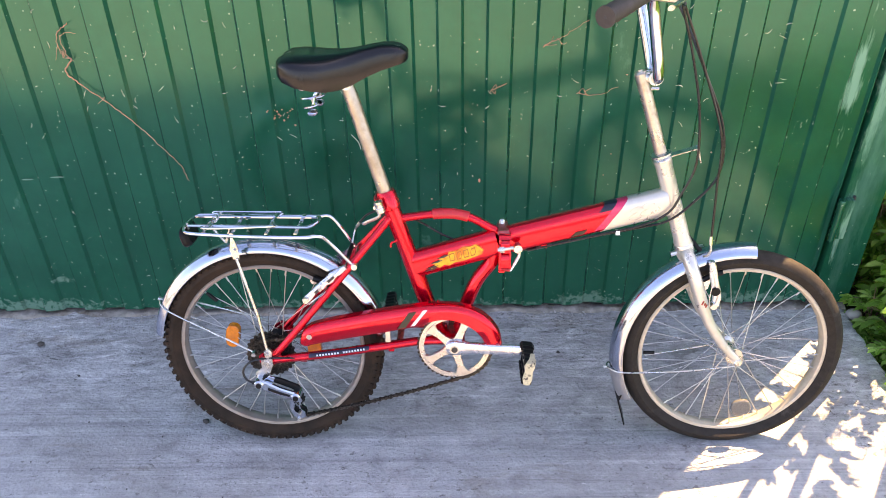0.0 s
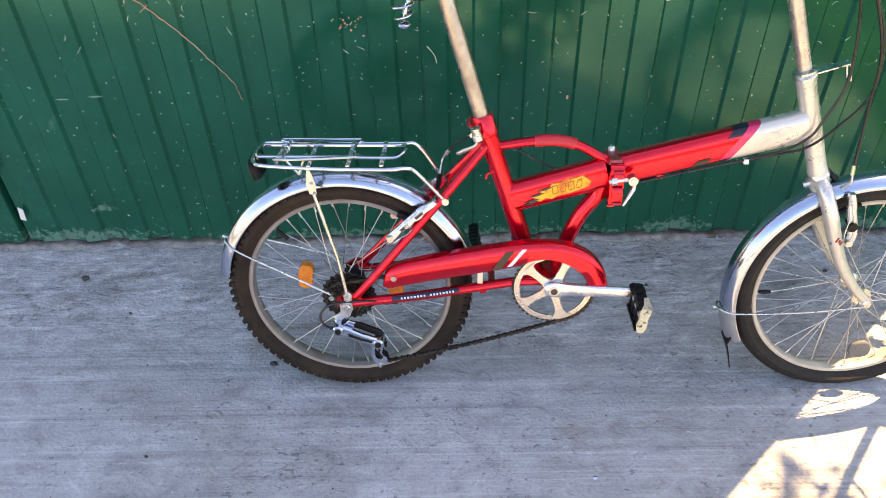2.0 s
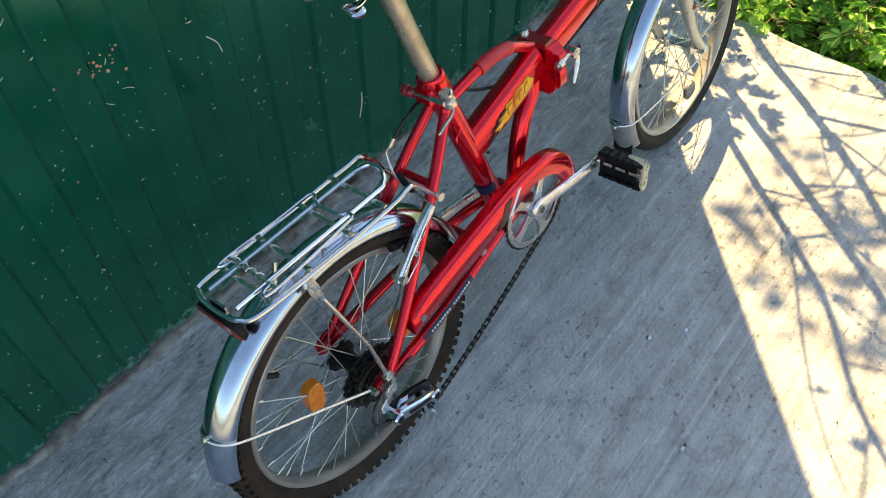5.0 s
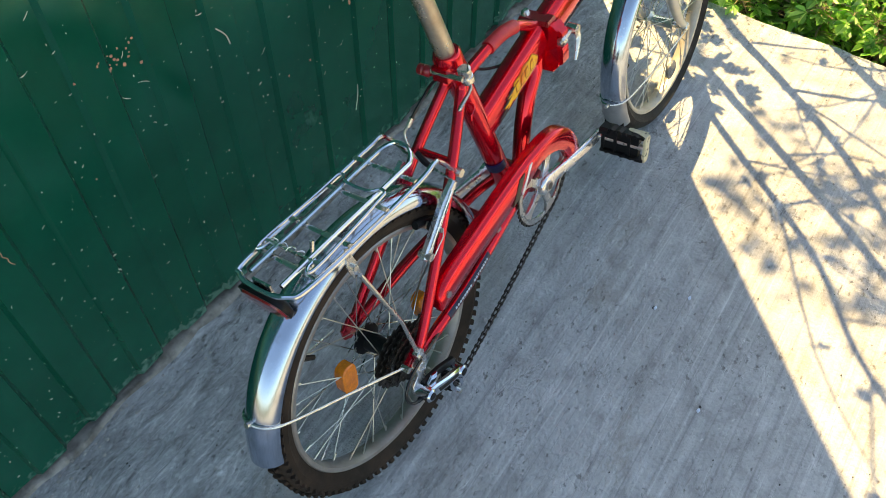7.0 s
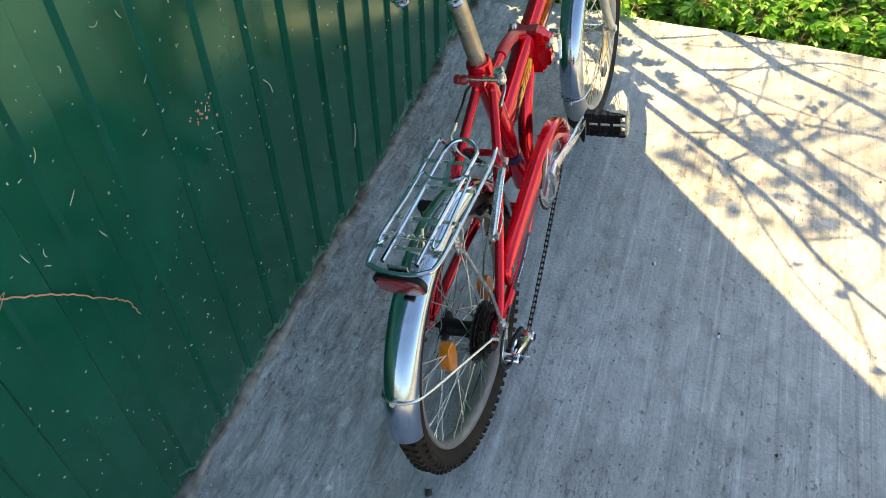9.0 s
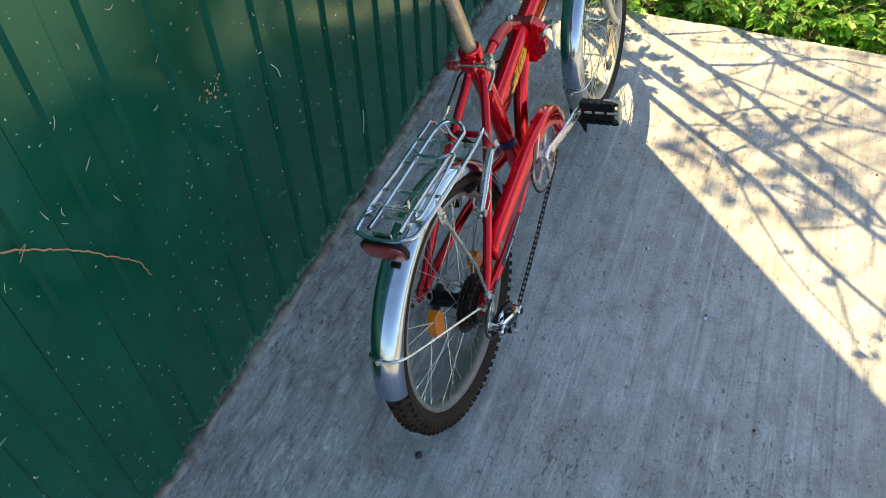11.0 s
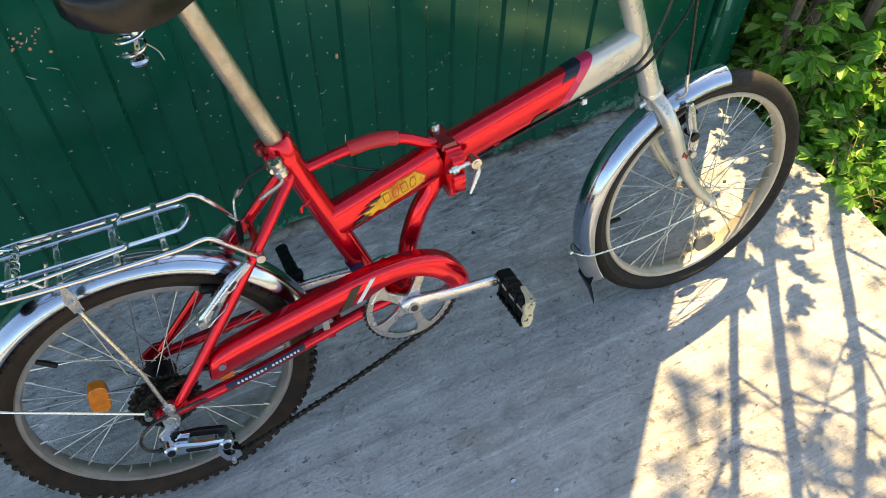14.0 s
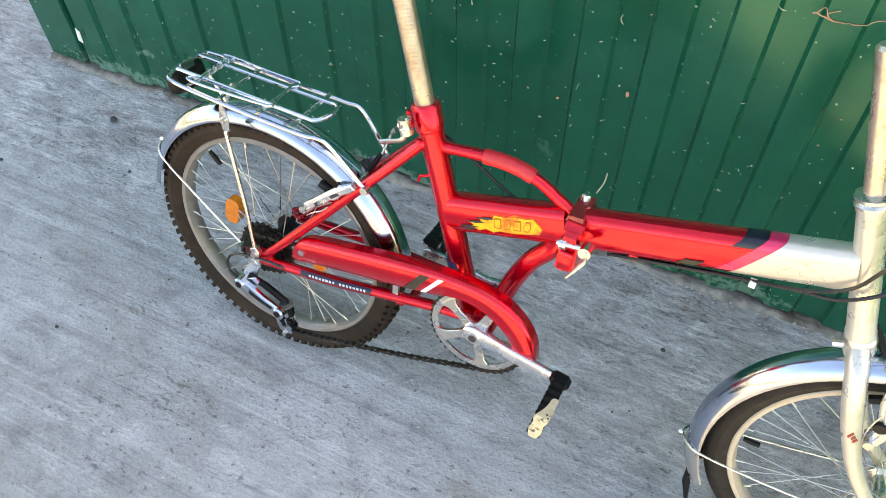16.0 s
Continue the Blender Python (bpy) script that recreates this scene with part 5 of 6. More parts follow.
bp("strut_foot", Mesh().plate([(0.012, 0.264), (-0.002, 0.262), (-0.004, 0.278), (0.008, 0.284), (0.014, 0.276)], -0.0785, -0.069, 0.001), STEEL, rear_guard)
bp("strut_tab", Mesh().loft([[(-0.050, -0.0565, 0.486), (-0.037, -0.0565, 0.486), (-0.037, -0.054, 0.486), (-0.050, -0.054, 0.486)], [(-0.055, -0.0565, 0.508), (-0.038, -0.0565, 0.508), (-0.038, -0.054, 0.508), (-0.055, -0.054, 0.508)], [(-0.050, -0.057, 0.540), (-0.047, -0.057, 0.540), (-0.047, -0.055, 0.540), (-0.050, -0.055, 0.540)]]), STEEL, rear_guard)
bp("strut_bolt", Mesh().rod((-0.046, -0.062, 0.505), (-0.046, -0.052, 0.505), 0.0045, 8), STEEL, rear_guard)
bp("nut", Mesh().rod((-0.026, -0.080, 0.271), (-0.026, -0.066, 0.271), 0.0055, 6), STEEL, rear_guard)
bp("nut", Mesh().rod((0.005, -0.084, 0.270), (0.005, -0.070, 0.270), 0.0052, 6), STEEL, rear_guard)

# ---- carrier rack ----
RY = -0.013
rz = 0.540
outer = [(0.198, -0.042, 0.465), (0.190, -0.045, 0.473), (0.146, -0.058, 0.530), (0.128, -0.062, 0.540), (0.095, -0.064, 0.538), (-0.02, -0.065, 0.541), (-0.125, -0.064, 0.547), (-0.145, -0.052, 0.548), (-0.152, -0.030, 0.547), (-0.152, 0.004, 0.547), (-0.146, 0.026, 0.548), (-0.126, 0.037, 0.548), (0.02, 0.038, 0.545), (0.112, 0.037, 0.545), (0.145, 0.036, 0.541), (0.186, 0.037, 0.480), (0.197, 0.040, 0.464)]
rack = bp("carrier_rack", Mesh().tube(smooth_path(outer, 5), 0.0037, 9), CHROME, label="chrome wire luggage carrier with spring clip")
inner = [(-0.140, -0.040, 0.5545), (-0.05, -0.040, 0.5535), (0.085, -0.041, 0.5515), (0.110, -0.040, 0.5525), (0.1245, -0.026, 0.558), (0.1255, -0.004, 0.559), (0.112, 0.010, 0.5535), (0.085, 0.013, 0.552), (-0.05, 0.012, 0.5535), (-0.140, 0.012, 0.5545)]
bp("inner_rail", Mesh().tube(smooth_path(inner, 5), 0.0035, 9), CHROME, rack)
for x in (-0.105, -0.045, 0.025, 0.085):
    bp("cross_bar", Mesh().tube([(x, -0.066, 0.5465), (x, 0.039, 0.5485)], 0.004, 8, flat=(1.0, 0.4)), STEEL, rack)
clip = [(-0.088, 0.022, 0.5545), (-0.104, 0.026, 0.556), (-0.108, 0.031, 0.5565), (-0.085, 0.033, 0.5565), (-0.02, 0.028, 0.5575), (0.030, 0.026, 0.5585), (0.040, 0.025, 0.5585), (0.043, 0.018, 0.558), (0.034, 0.006, 0.5570), (0.034, -0.030, 0.5570), (0.043, -0.044, 0.558), (0.040, -0.053, 0.5585), (0.030, -0.054, 0.558), (-0.02, -0.056, 0.5565), (-0.085, -0.058, 0.5555), (-0.108, -0.056, 0.556), (-0.103, -0.049, 0.556), (-0.088, -0.047, 0.555)]
bp("spring_clip", Mesh().tube(smooth_path(clip, 4), 0.0024, 8), CHROME, rack)
bp("clip_pin", Mesh().rod((-0.092, -0.058, 0.555), (-0.092, 0.034, 0.555), 0.0026, 8), STEEL, rack)
bp("clip_spring", Mesh().tube([(-0.092 + 0.005 * math.cos(k * 0.9), -0.03 + 0.0022 * k, 0.557 + 0.005 * math.sin(k * 0.9)) for k in range(24)], 0.001, 5), STEEL, rack)
for s, y in ((-1, -0.044), (1, 0.042)):
    bp("rack_lug", Mesh().rod((0.197, y - 0.006, 0.465), (0.197, y + 0.006, 0.465), 0.0066, 14), STEEL, rack)
bp("rack_prop", Mesh().rod((-0.060, RY, 0.545), (-0.075, RY, 0.505), 0.003, 8).rod((-0.105, RY, 0.545), (-0.075, RY, 0.506), 0.003, 8), STEEL, rack)
tl = Matrix.Translation((-0.150, RY, 0.526)) @ Matrix.Rotation(radians(-16), 4, "Y") @ Matrix.Diagonal((0.46, 1.12, 0.98, 1))
m = Mesh()
hs = []
for x, g in ((0.020, 0.70), (0.010, 0.95), (-0.006, 1.0), (-0.010, 0.98)):
    hs.append([(x, 0.035 * g * math.copysign(abs(math.cos(a)) ** 0.6, math.cos(a)), 0.022 * g * math.copysign(abs(math.sin(a)) ** 0.6, math.sin(a))) for a in (2 * math.pi * k / 24 for k in range(24))])
tail = bp("tail_light", m.loft(hs), BLACK, rack, at=tl)
m = Mesh()
hs = []
for x, g in ((-0.009, 0.93), (-0.016, 0.86), (-0.019, 0.55)):
    hs.append([(x, 0.035 * g * math.copysign(abs(math.cos(a)) ** 0.6, math.cos(a)), 0.022 * g * math.copysign(abs(math.sin(a)) ** 0.6, math.sin(a)) - 0.002) for a in (2 * math.pi * k / 24 for k in range(24))])
bp("red_lens", m.loft(hs), LENS, rack, "dark red tail light lens", at=tl)
bp("light_bracket", Mesh().box((-0.146, RY, 0.540), (0.003, 0.03, 0.03)), STEEL, rack)

# ---- brakes ----
for s in (-1, 1):
    b = bp("rear_brake_arm", Mesh().plate([(0.083, 0.389), (0.086, 0.381), (0.095, 0.380), (0.104, 0.388), (0.116, 0.404), (0.132, 0.414), (0.140, 0.424), (0.152, 0.430), (0.160, 0.442), (0.174, 0.452), (0.183, 0.462), (0.176, 0.469), (0.160, 0.459), (0.146, 0.450), (0.128, 0.434), (0.108, 0.414), (0.092, 0.400)], s * 0.052, s * 0.042, 0.0025), BRIGHT_ALLOY)
    bp("pivot_bolt", Mesh().rod((0.092, s * 0.058, 0.390), (0.092, s * 0.036, 0.390), 0.0065, 10), STEEL, b)
    # dark plates on the arm's face stand in for shaded slots
    bp("arm_slot_shade", Mesh().plate([(0.110, 0.4075), (0.115, 0.4045), (0.127, 0.4150), (0.123, 0.4205)], s * 0.0528, s * 0.0515), DARK_DECAL_SHADE, b)
    bp("arm_slot_shade", Mesh().plate([(0.139, 0.4345), (0.143, 0.4300), (0.156, 0.4425), (0.152, 0.4480)], s * 0.0528, s * 0.0515), DARK_DECAL_SHADE, b)
    bp("arm_rib", Mesh().tube(smooth_path([(0.098, s * 0.052, 0.398), (0.118, s * 0.053, 0.418), (0.140, s * 0.053, 0.438), (0.166, s * 0.052, 0.459)], 4), 0.0022, 7), BRIGHT_ALLOY, b)
    bp("spring_wire", Mesh().tube(smooth_path([(0.098, s * 0.054, 0.380), (0.112, s * 0.056, 0.393), (0.126, s * 0.056, 0.402), (0.134, s * 0.050, 0.409)], 4), 0.0011, 6), STEEL, b)
    bp("pad_washer", Mesh().rod((0.124, s * 0.036, 0.4185), (0.124, s * 0.041, 0.4180), 0.0085, 12), BLACK, b)
    bp("brake_pad", Mesh().tube(smooth_path([(0.105, s * 0.025, 0.428), (0.125, s * 0.025, 0.420), (0.148, s * 0.025, 0.405)], 3), 0.0065, 8), BLACK, b)
    bp("pad_bolt", Mesh().rod((0.124, s * 0.026, 0.419), (0.124, s * 0.058, 0.417), 0.004, 8), STEEL, b)
bp("brake_noodle", Mesh().tube(smooth_path([(0.178, -0.045, 0.466), (0.182, -0.01, 0.472), (0.184, 0.025, 0.482), (0.190, 0.040, 0.510), (0.196, 0.036, 0.522)], 5), 0.0019, 8), STEEL)
bp("cable_boot", Mesh().tube([(0.180, -0.012, 0.471), (0.183, 0.006, 0.478), (0.186, 0.020, 0.488)], [0.0035, 0.0052, 0.0040], 9), BLACK)
bp("cable_ferrule", Mesh().rod((0.196, 0.036, 0.522), (0.204, 0.032, 0.534), 0.0038, 8), STEEL)
bp("rear_brake_cable", Mesh().tube(smooth_path([(0.202, 0.033, 0.532), (0.225, 0.024, 0.556), (0.262, 0.026, 0.563), (0.323, 0.020, 0.544), (0.38, 0.020, 0.510), (0.43, 0.019, 0.490), (0.50, 0.02, 0.470), (0.56, 0.010, 0.483)], 5), 0.0024, 8), CABLE)
for s in (-1, 1):
    b = bp("front_brake_arm", Mesh().plate([(0.936, 0.370), (0.948, 0.365), (0.959, 0.374), (0.963, 0.392), (0.960, 0.408), (0.952, 0.432), (0.943, 0.468), (0.938, 0.478), (0.928, 0.476), (0.932, 0.444), (0.942, 0.412), (0.944, 0.390)], s * 0.047, s * 0.037, 0.0025), BRIGHT_ALLOY)
    bp("pivot_bolt", Mesh().rod((0.946, s * 0.056, 0.378), (0.946, s * 0.03, 0.378), 0.0065, 10), STEEL, b)
    bp("brake_pad", Mesh().tube([(0.925, s * 0.023, 0.425), (0.945, s * 0.023, 0.437), (0.965, s * 0.023, 0.443)], 0.0062, 8), BLACK, b)
    bp("arm_rib", Mesh().tube(smooth_path([(0.951, s * 0.047, 0.384), (0.953, s * 0.048, 0.402), (0.944, s * 0.048, 0.432), (0.934, s * 0.047, 0.464)], 4), 0.0020, 7), BRIGHT_ALLOY, b)
    bp("spring_wire", Mesh().tube(smooth_path([(0.940, s * 0.048, 0.372), (0.936, s * 0.050, 0.395), (0.938, s * 0.049, 0.418), (0.942, s * 0.046, 0.432)], 4), 0.0011, 6), STEEL, b)
    bp("pad_washer", Mesh().rod((0.947, s * 0.046, 0.411), (0.947, s * 0.052, 0.410), 0.0092, 12), BLACK, b)
    bp("pad_bolt", Mesh().rod((0.947, s * 0.026, 0.412), (0.947, s * 0.05, 0.410), 0.0055, 8), BLACK, b)
bp("brake_noodle", Mesh().tube(smooth_path([(0.930, -0.030, 0.512), (0.930, -0.031, 0.492), (0.922, -0.020, 0.478), (0.922, 0.01, 0.474), (0.932, 0.04, 0.472)], 5), 0.0024, 8), STEEL)
bp("cable_boot", Mesh().rod((0.895, 0.016, 0.508), (0.926, -0.006, 0.476), 0.0048, 9), BLACK)
bp("cable_ferrule", Mesh().rod((0.930, -0.030, 0.508), (0.929, -0.030, 0.528), 0.0037, 8), STEEL)
bp("shift_cable", Mesh().tube(smooth_path([(0.806, -0.100, 0.992), (0.812, -0.06, 0.985), (0.848, -0.034, 0.89), (0.874, -0.03, 0.783), (0.880, -0.03, 0.682), (0.857, -0.03, 0.617), (0.837, -0.026, 0.577), (0.79, -0.020, 0.548), (0.70, -0.014, 0.523), (0.633, -0.012, 0.506), (0.558, -0.010, 0.486)], 6), 0.0025, 8), CABLE)
bp("brake_cable", Mesh().tube(smooth_path([(0.806, 0.09, 0.99), (0.822, 0.03, 0.985), (0.880, -0.018, 0.856), (0.927, -0.02, 0.747), (0.928, -0.022, 0.655), (0.879, -0.024, 0.592), (0.837, -0.024, 0.558), (0.79, -0.012, 0.540), (0.70, -0.006, 0.518), (0.60, -0.004, 0.494), (0.545, 0.002, 0.482)], 6), 0.0025, 8), CABLE)
bp("front_brake_cable", Mesh().tube(smooth_path([(0.806, -0.095, 0.985), (0.820, -0.05, 0.98), (0.877, -0.030, 0.858), (0.922, -0.03, 0.735), (0.926, -0.03, 0.635), (0.928, -0.03, 0.575), (0.929, -0.03, 0.525)], 6), 0.0025, 8), CABLE)

# ---- cranks, chain and guard ----
BBX, BBZ, RINGY = 0.405, 0.278, -0.050


def build_chainring():
    def band(prof, inner, y0, y1):
        """Flat ring between an outer outline and a round hole."""
        n = len(prof)
        hole = [(inner * math.cos(2 * math.pi * k / n), inner * math.sin(2 * math.pi * k / n)) for k in range(n)]
        verts = []
        for y in (y0, y1):
            verts += [(BBX + x, y, BBZ + z) for x, z in prof + hole]
        faces = []
        for k in range(n):
            l = (k + 1) % n
            faces += [(k, l, n + l, n + k), (2 * n + k, 3 * n + k, 3 * n + l, 2 * n + l), (k, 2 * n + k, 2 * n + l, l), (n + k, n + l, 3 * n + l, 3 * n + k)]
        m = Mesh()
        m.add(verts, faces)
        return m
    teeth = 44
    rim = [(0.0768 * math.cos(2 * math.pi * k / 132), 0.0768 * math.sin(2 * math.pi * k / 132)) for k in range(132)]
    toothed = []
    for k in range(teeth * 4):
        a = 2 * math.pi * k / (teeth * 4)
        rr = 0.0775 + (0.0, 0.0038, 0.0044, 0.0012)[k % 4]
        toothed.append((rr * math.cos(a), rr * math.sin(a)))
    ring = bp("chainring", band(rim, 0.066, RINGY - 0.0015, RINGY + 0.0015), ALLOY, label="scuffed alloy chainring with five spokes")
    bp("tooth_rim", band(toothed, 0.0735, RINGY - 0.0008, RINGY + 0.0019), GREASE, ring, "greasy blackened teeth")
    for i in range(5):
        a = radians(72 * i - 4)
        c, s = math.cos(a), math.sin(a)
        out = []
        for u, v in ((0.012, -0.013), (0.024, -0.0088), (0.042, -0.0072), (0.056, -0.0085), (0.063, -0.0125), (0.0685, -0.021), (0.0705, 0.0), (0.0685, 0.021), (0.063, 0.0125), (0.056, 0.0085), (0.042, 0.0072), (0.024, 0.0088), (0.012, 0.013)):
            out.append((BBX + u * c - v * s, BBZ + u * s + v * c))
        bp("ring_arm", Mesh().plate(out, RINGY - 0.004, RINGY + 0.002, 0.001), ALLOY, ring)
    return ring


ring = build_chainring()


def build_crank(s, ang, name):
    """A crank arm and its pedal; s: -1 right, 1 left."""
    ca, sa = math.cos(ang), math.sin(ang)
    secs = []
    for u, h, y0, y1 in ((-0.018, 0.010, 0.048, 0.062), (-0.010, 0.017, 0.046, 0.064), (0.006, 0.0185, 0.046, 0.065), (0.03, 0.0135, 0.052, 0.066), (0.09, 0.0115, 0.066, 0.078), (0.138, 0.0115, 0.074, 0.085), (0.154, 0.0115, 0.075, 0.086), (0.162, 0.006, 0.076, 0.085)):
        sec = []
        for k in range(14):
            q = 2 * math.pi * k / 14
            cq, sq = math.cos(q), math.sin(q)
            v, y = h * math.copysign(abs(sq) ** 0.6, sq), (y0 + y1) / 2 + (y1 - y0) / 2 * math.copysign(abs(cq) ** 0.6, cq)
            sec.append((BBX + u * ca - v * sa, s * y, BBZ + u * sa + v * ca))
        secs.append(sec)
    arm = bp(name, Mesh().loft(secs), BRIGHT_ALLOY, label="scuffed alloy crank arm")
    bp("crank_bolt", Mesh().rod((BBX, s * 0.060, BBZ), (BBX, s * 0.0668, BBZ), 0.0098, 16), STEEL, arm)
    # dark disc over the bolt head, colour in place of a recess's shade
    bp("bolt_recess_shade", Mesh().rod((BBX, s * 0.0655, BBZ), (BBX, s * 0.0674, BBZ), 0.0068, 12), DARK_DECAL_SHADE, arm)
    px, pz = BBX + 0.150 * ca, BBZ + 0.150 * sa
    ped = bp("pedal", Mesh().rod((px, s * 0.085, pz), (px, s * 0.175, pz), 0.0068, 12), STEEL, label="black plastic pedal with worn pale edge")
    tilt = Matrix.Rotation(radians(97 if s < 0 else 80), 3, "Y")

    body = Mesh()
    hub = Vector((px, 0, pz))
    body.box(hub + Vector((0, s * 0.128, 0)), (0.036, 0.066, 0.012), tilt)
    for dx in (-0.023, 0.023):
        rail = []
        for i in range(27):
            y = 0.089 + 0.0032 * i
            tooth = 0.0016 if i % 3 == 1 else 0.0
            wob = 0.0009 * math.sin(i * 1.3 + dx * 400)
            rail.append([hub + Vector((0, s * y, 0)) + tilt @ Vector((dx + u + wob, 0, v)) for u, v in ((-0.0025, -0.0100 - tooth), (0.0025, -0.0100 - tooth), (0.0025, 0.0090 + tooth * 0.5), (-0.0025, 0.0090 + tooth * 0.5))])
        body.loft(rail)
    for y in (0.093, 0.117, 0.143):
        body.box(hub + Vector((0, s * y, 0)), (0.050, 0.006, 0.016), tilt)
    bp("pedal_body", body, BLACK, ped)
    plate = [(-0.026, -0.011), (-0.020, -0.016), (-0.012, -0.012), (-0.010, 0.011), (-0.018, 0.015), (-0.026, 0.008)]
    turned = [tilt @ Vector((u, 0, v)) for u, v in plate]
    bp("inner_plate", Mesh().plate([(px + q.x, pz + q.z) for q in turned], s * 0.087, s * 0.103, 0.001), BLACK, ped)
    rim = [(-0.0262, -0.0075), (-0.018, -0.0110), (-0.006, -0.0080), (0.012, -0.0105), (0.0262, -0.006), (0.0255, 0.005), (0.012, 0.0095), (-0.006, 0.0075), (-0.018, 0.0105), (-0.0262, 0.0065)]
    turned = [tilt @ Vector((u, 0, v)) for u, v in rim]
    bp("end_plate", Mesh().plate([(px + q.x, pz + q.z) for q in turned], s * 0.1755, s * 0.1705, 0.001), SCUFFED if s < 0 else BLACK, ped)
    if s < 0:
        worn = Mesh()
        worn.loft([[hub + Vector((0, -y, 0)) + tilt @ Vector((-0.023 + u, 0, v)) for u, v in ((-0.0034, v0), (0.0030, v0 + 0.001), (0.0030, v1), (-0.0034, v1))] for y, v0, v1 in ((0.136, 0.0040, 0.0098), (0.140, 0.0012, 0.0112), (0.150, 0.0000, 0.0104), (0.160, -0.0022, 0.0116), (0.1715, -0.0075, 0.0108))])
        bp("worn_edge", worn, SCUFFED, ped, "chipped pale end of the pedal cage")
    return arm


build_crank(-1, radians(3.5), "right_crank_arm")
build_crank(1, radians(183.5), "left_crank_arm")

guard_top = [(0.074, 0.297), (0.082, 0.321), (0.112, 0.340), (0.19, 0.358), (0.27, 0.374), (0.33, 0.383), (0.365, 0.386), (0.402, 0.386), (0.436, 0.379), (0.466, 0.363), (0.489, 0.339), (0.503, 0.312), (0.508, 0.284)]
guard_low = [(0.077, 0.288), (0.088, 0.284), (0.105, 0.289), (0.17, 0.303), (0.25, 0.318), (0.328, 0.334), (0.345, 0.341), (0.366, 0.348), (0.390, 0.350), (0.412, 0.345), (0.436, 0.333), (0.458, 0.313), (0.474, 0.284)]


def pressed_guard():
    """Pressed sheet guard: a rounded face that hooks round the chainring, with a turned-in rim."""
    top = smooth_path([(x, 0, z) for x, z in guard_top], 5)
    low = smooth_path([(x, 0, z) for x, z in guard_low], 5)
    secs = []
    for a, c in zip(top, low):
        w = (a - c).length
        q = (a - c).normalized()
        sec = [a + Vector((0, -0.048, 0)), a + Vector((0, -0.061, 0)), a - q * 0.0015 + Vector((0, -0.0665, 0)), a - q * 0.005 + Vector((0, -0.0700, 0)),
               (a + c) / 2 + Vector((0, -0.0712, 0)), c + q * 0.005 + Vector((0, -0.0700, 0)), c + q * 0.0015 + Vector((0, -0.0665, 0)), c + Vector((0, -0.061, 0)), c + Vector((0, -0.056, 0)),
               c + q * 0.001 + Vector((0, -0.060, 0)), (a + c) / 2 + Vector((0, -0.0690, 0)), a - q * 0.001 + Vector((0, -0.060, 0)), a - q * 0.001 + Vector((0, -0.048, 0))]
        secs.append(sec)
    return Mesh().loft(secs)


cguard = bp("chain_guard", pressed_guard(), RED, label="red pressed steel chain guard with two slanted stripes", sharp=50)
bp("stripe", Mesh().plate([(0.284, 0.331), (0.302, 0.335), (0.326, 0.373), (0.309, 0.370)], -0.0718, -0.0685), DECAL_OLIVE, cguard)
bp("stripe", Mesh().plate([(0.313, 0.338), (0.322, 0.340), (0.349, 0.377), (0.340, 0.376)], -0.0718, -0.0685), DECAL_WHITE, cguard)
bp("guard_screw", Mesh().rod((0.096, -0.0735, 0.312), (0.096, -0.066, 0.312), 0.006, 10), STEEL, cguard)
bp("guard_screw", Mesh().rod((0.372, -0.054, 0.384), (0.372, -0.045, 0.384), 0.004, 10), RED, cguard)
bp("guard_bracket", Mesh().box((0.262, -0.052, 0.303), (0.010, 0.006, 0.026)), STEEL, cguard)


def chain_line():
    """The chain's way: lower run from the pulleys to the ring, round it, and back on top to the sprocket."""
    pts = []
    low0, low1 = Vector((0.070, 0, 0.111)), None
    a_low = radians(-76)
    for k in range(60):
        a = a_low + (radians(98) - a_low) * k / 59
        pts.append(Vector((BBX + 0.0805 * math.cos(a), RINGY, BBZ + 0.0805 * math.sin(a))))
    sag = []
    p0 = Vector((0.066, -0.0735, 0.111))
    for k in range(70):
        t = k / 70
        p = p0.lerp(pts[0], t)
        p.z -= 0.006 * math.sin(math.pi * t)
        sag.append(p)
    top = [pts[-1].lerp(Vector((0.008, -0.052, 0.292)), k / 60) for k in range(1, 61)]
    arc = [Vector((0.042 * math.cos(a), -0.052, 0.25 + 0.042 * math.sin(a))) for a in (radians(80 + 150 * k / 16) for k in range(17))]
    return sag + pts + top + arc


def build_chain():
    line = chain_line()
    dist, out = 0.0, [line[0]]
    step = 0.0127
    for a, b in zip(line, line[1:]):
        seg = (b - a).length
        while dist + seg >= step:
            a = a + (b - a) * ((step - dist) / seg)
            seg = (b - a).length
            out.append(a.copy())
            dist = 0.0
        dist += seg
    ob = bp("chain", Mesh().rod(out[0] - Vector((0, 0.004, 0)), out[0] + Vector((0, 0.004, 0)), 0.0018, 6), GREASE, label="dark greasy bicycle chain")
    runs = (Mesh(), Mesh())
    for i, (a, b) in enumerate(zip(out, out[1:])):
        c, d = (a + b) / 2, (b - a)
        turn = Matrix.Rotation(-math.atan2(d.z, d.x), 3, "Y")
        outer = i % 2
        off = 0.0031 if outer else 0.0021
        for s in (-1, 1):
            y = Vector((0, s * off, 0))
            t = Vector((0, 0.0005, 0))
            for e in (a, b):
                runs[outer].rod(e + y - t, e + y + t, 0.0040, 10)
            runs[outer].box(c + y, (step * 0.8, 0.0009, 0.0045), turn)
        runs[0].rod(a - Vector((0, 0.0042, 0)), a + Vector((0, 0.0042, 0)), 0.0019, 8)
    bp("inner_link_run", runs[0], GREASE, ob)
    bp("outer_link_run", runs[1], LINK, ob, "worn steel outer links")


build_chain()


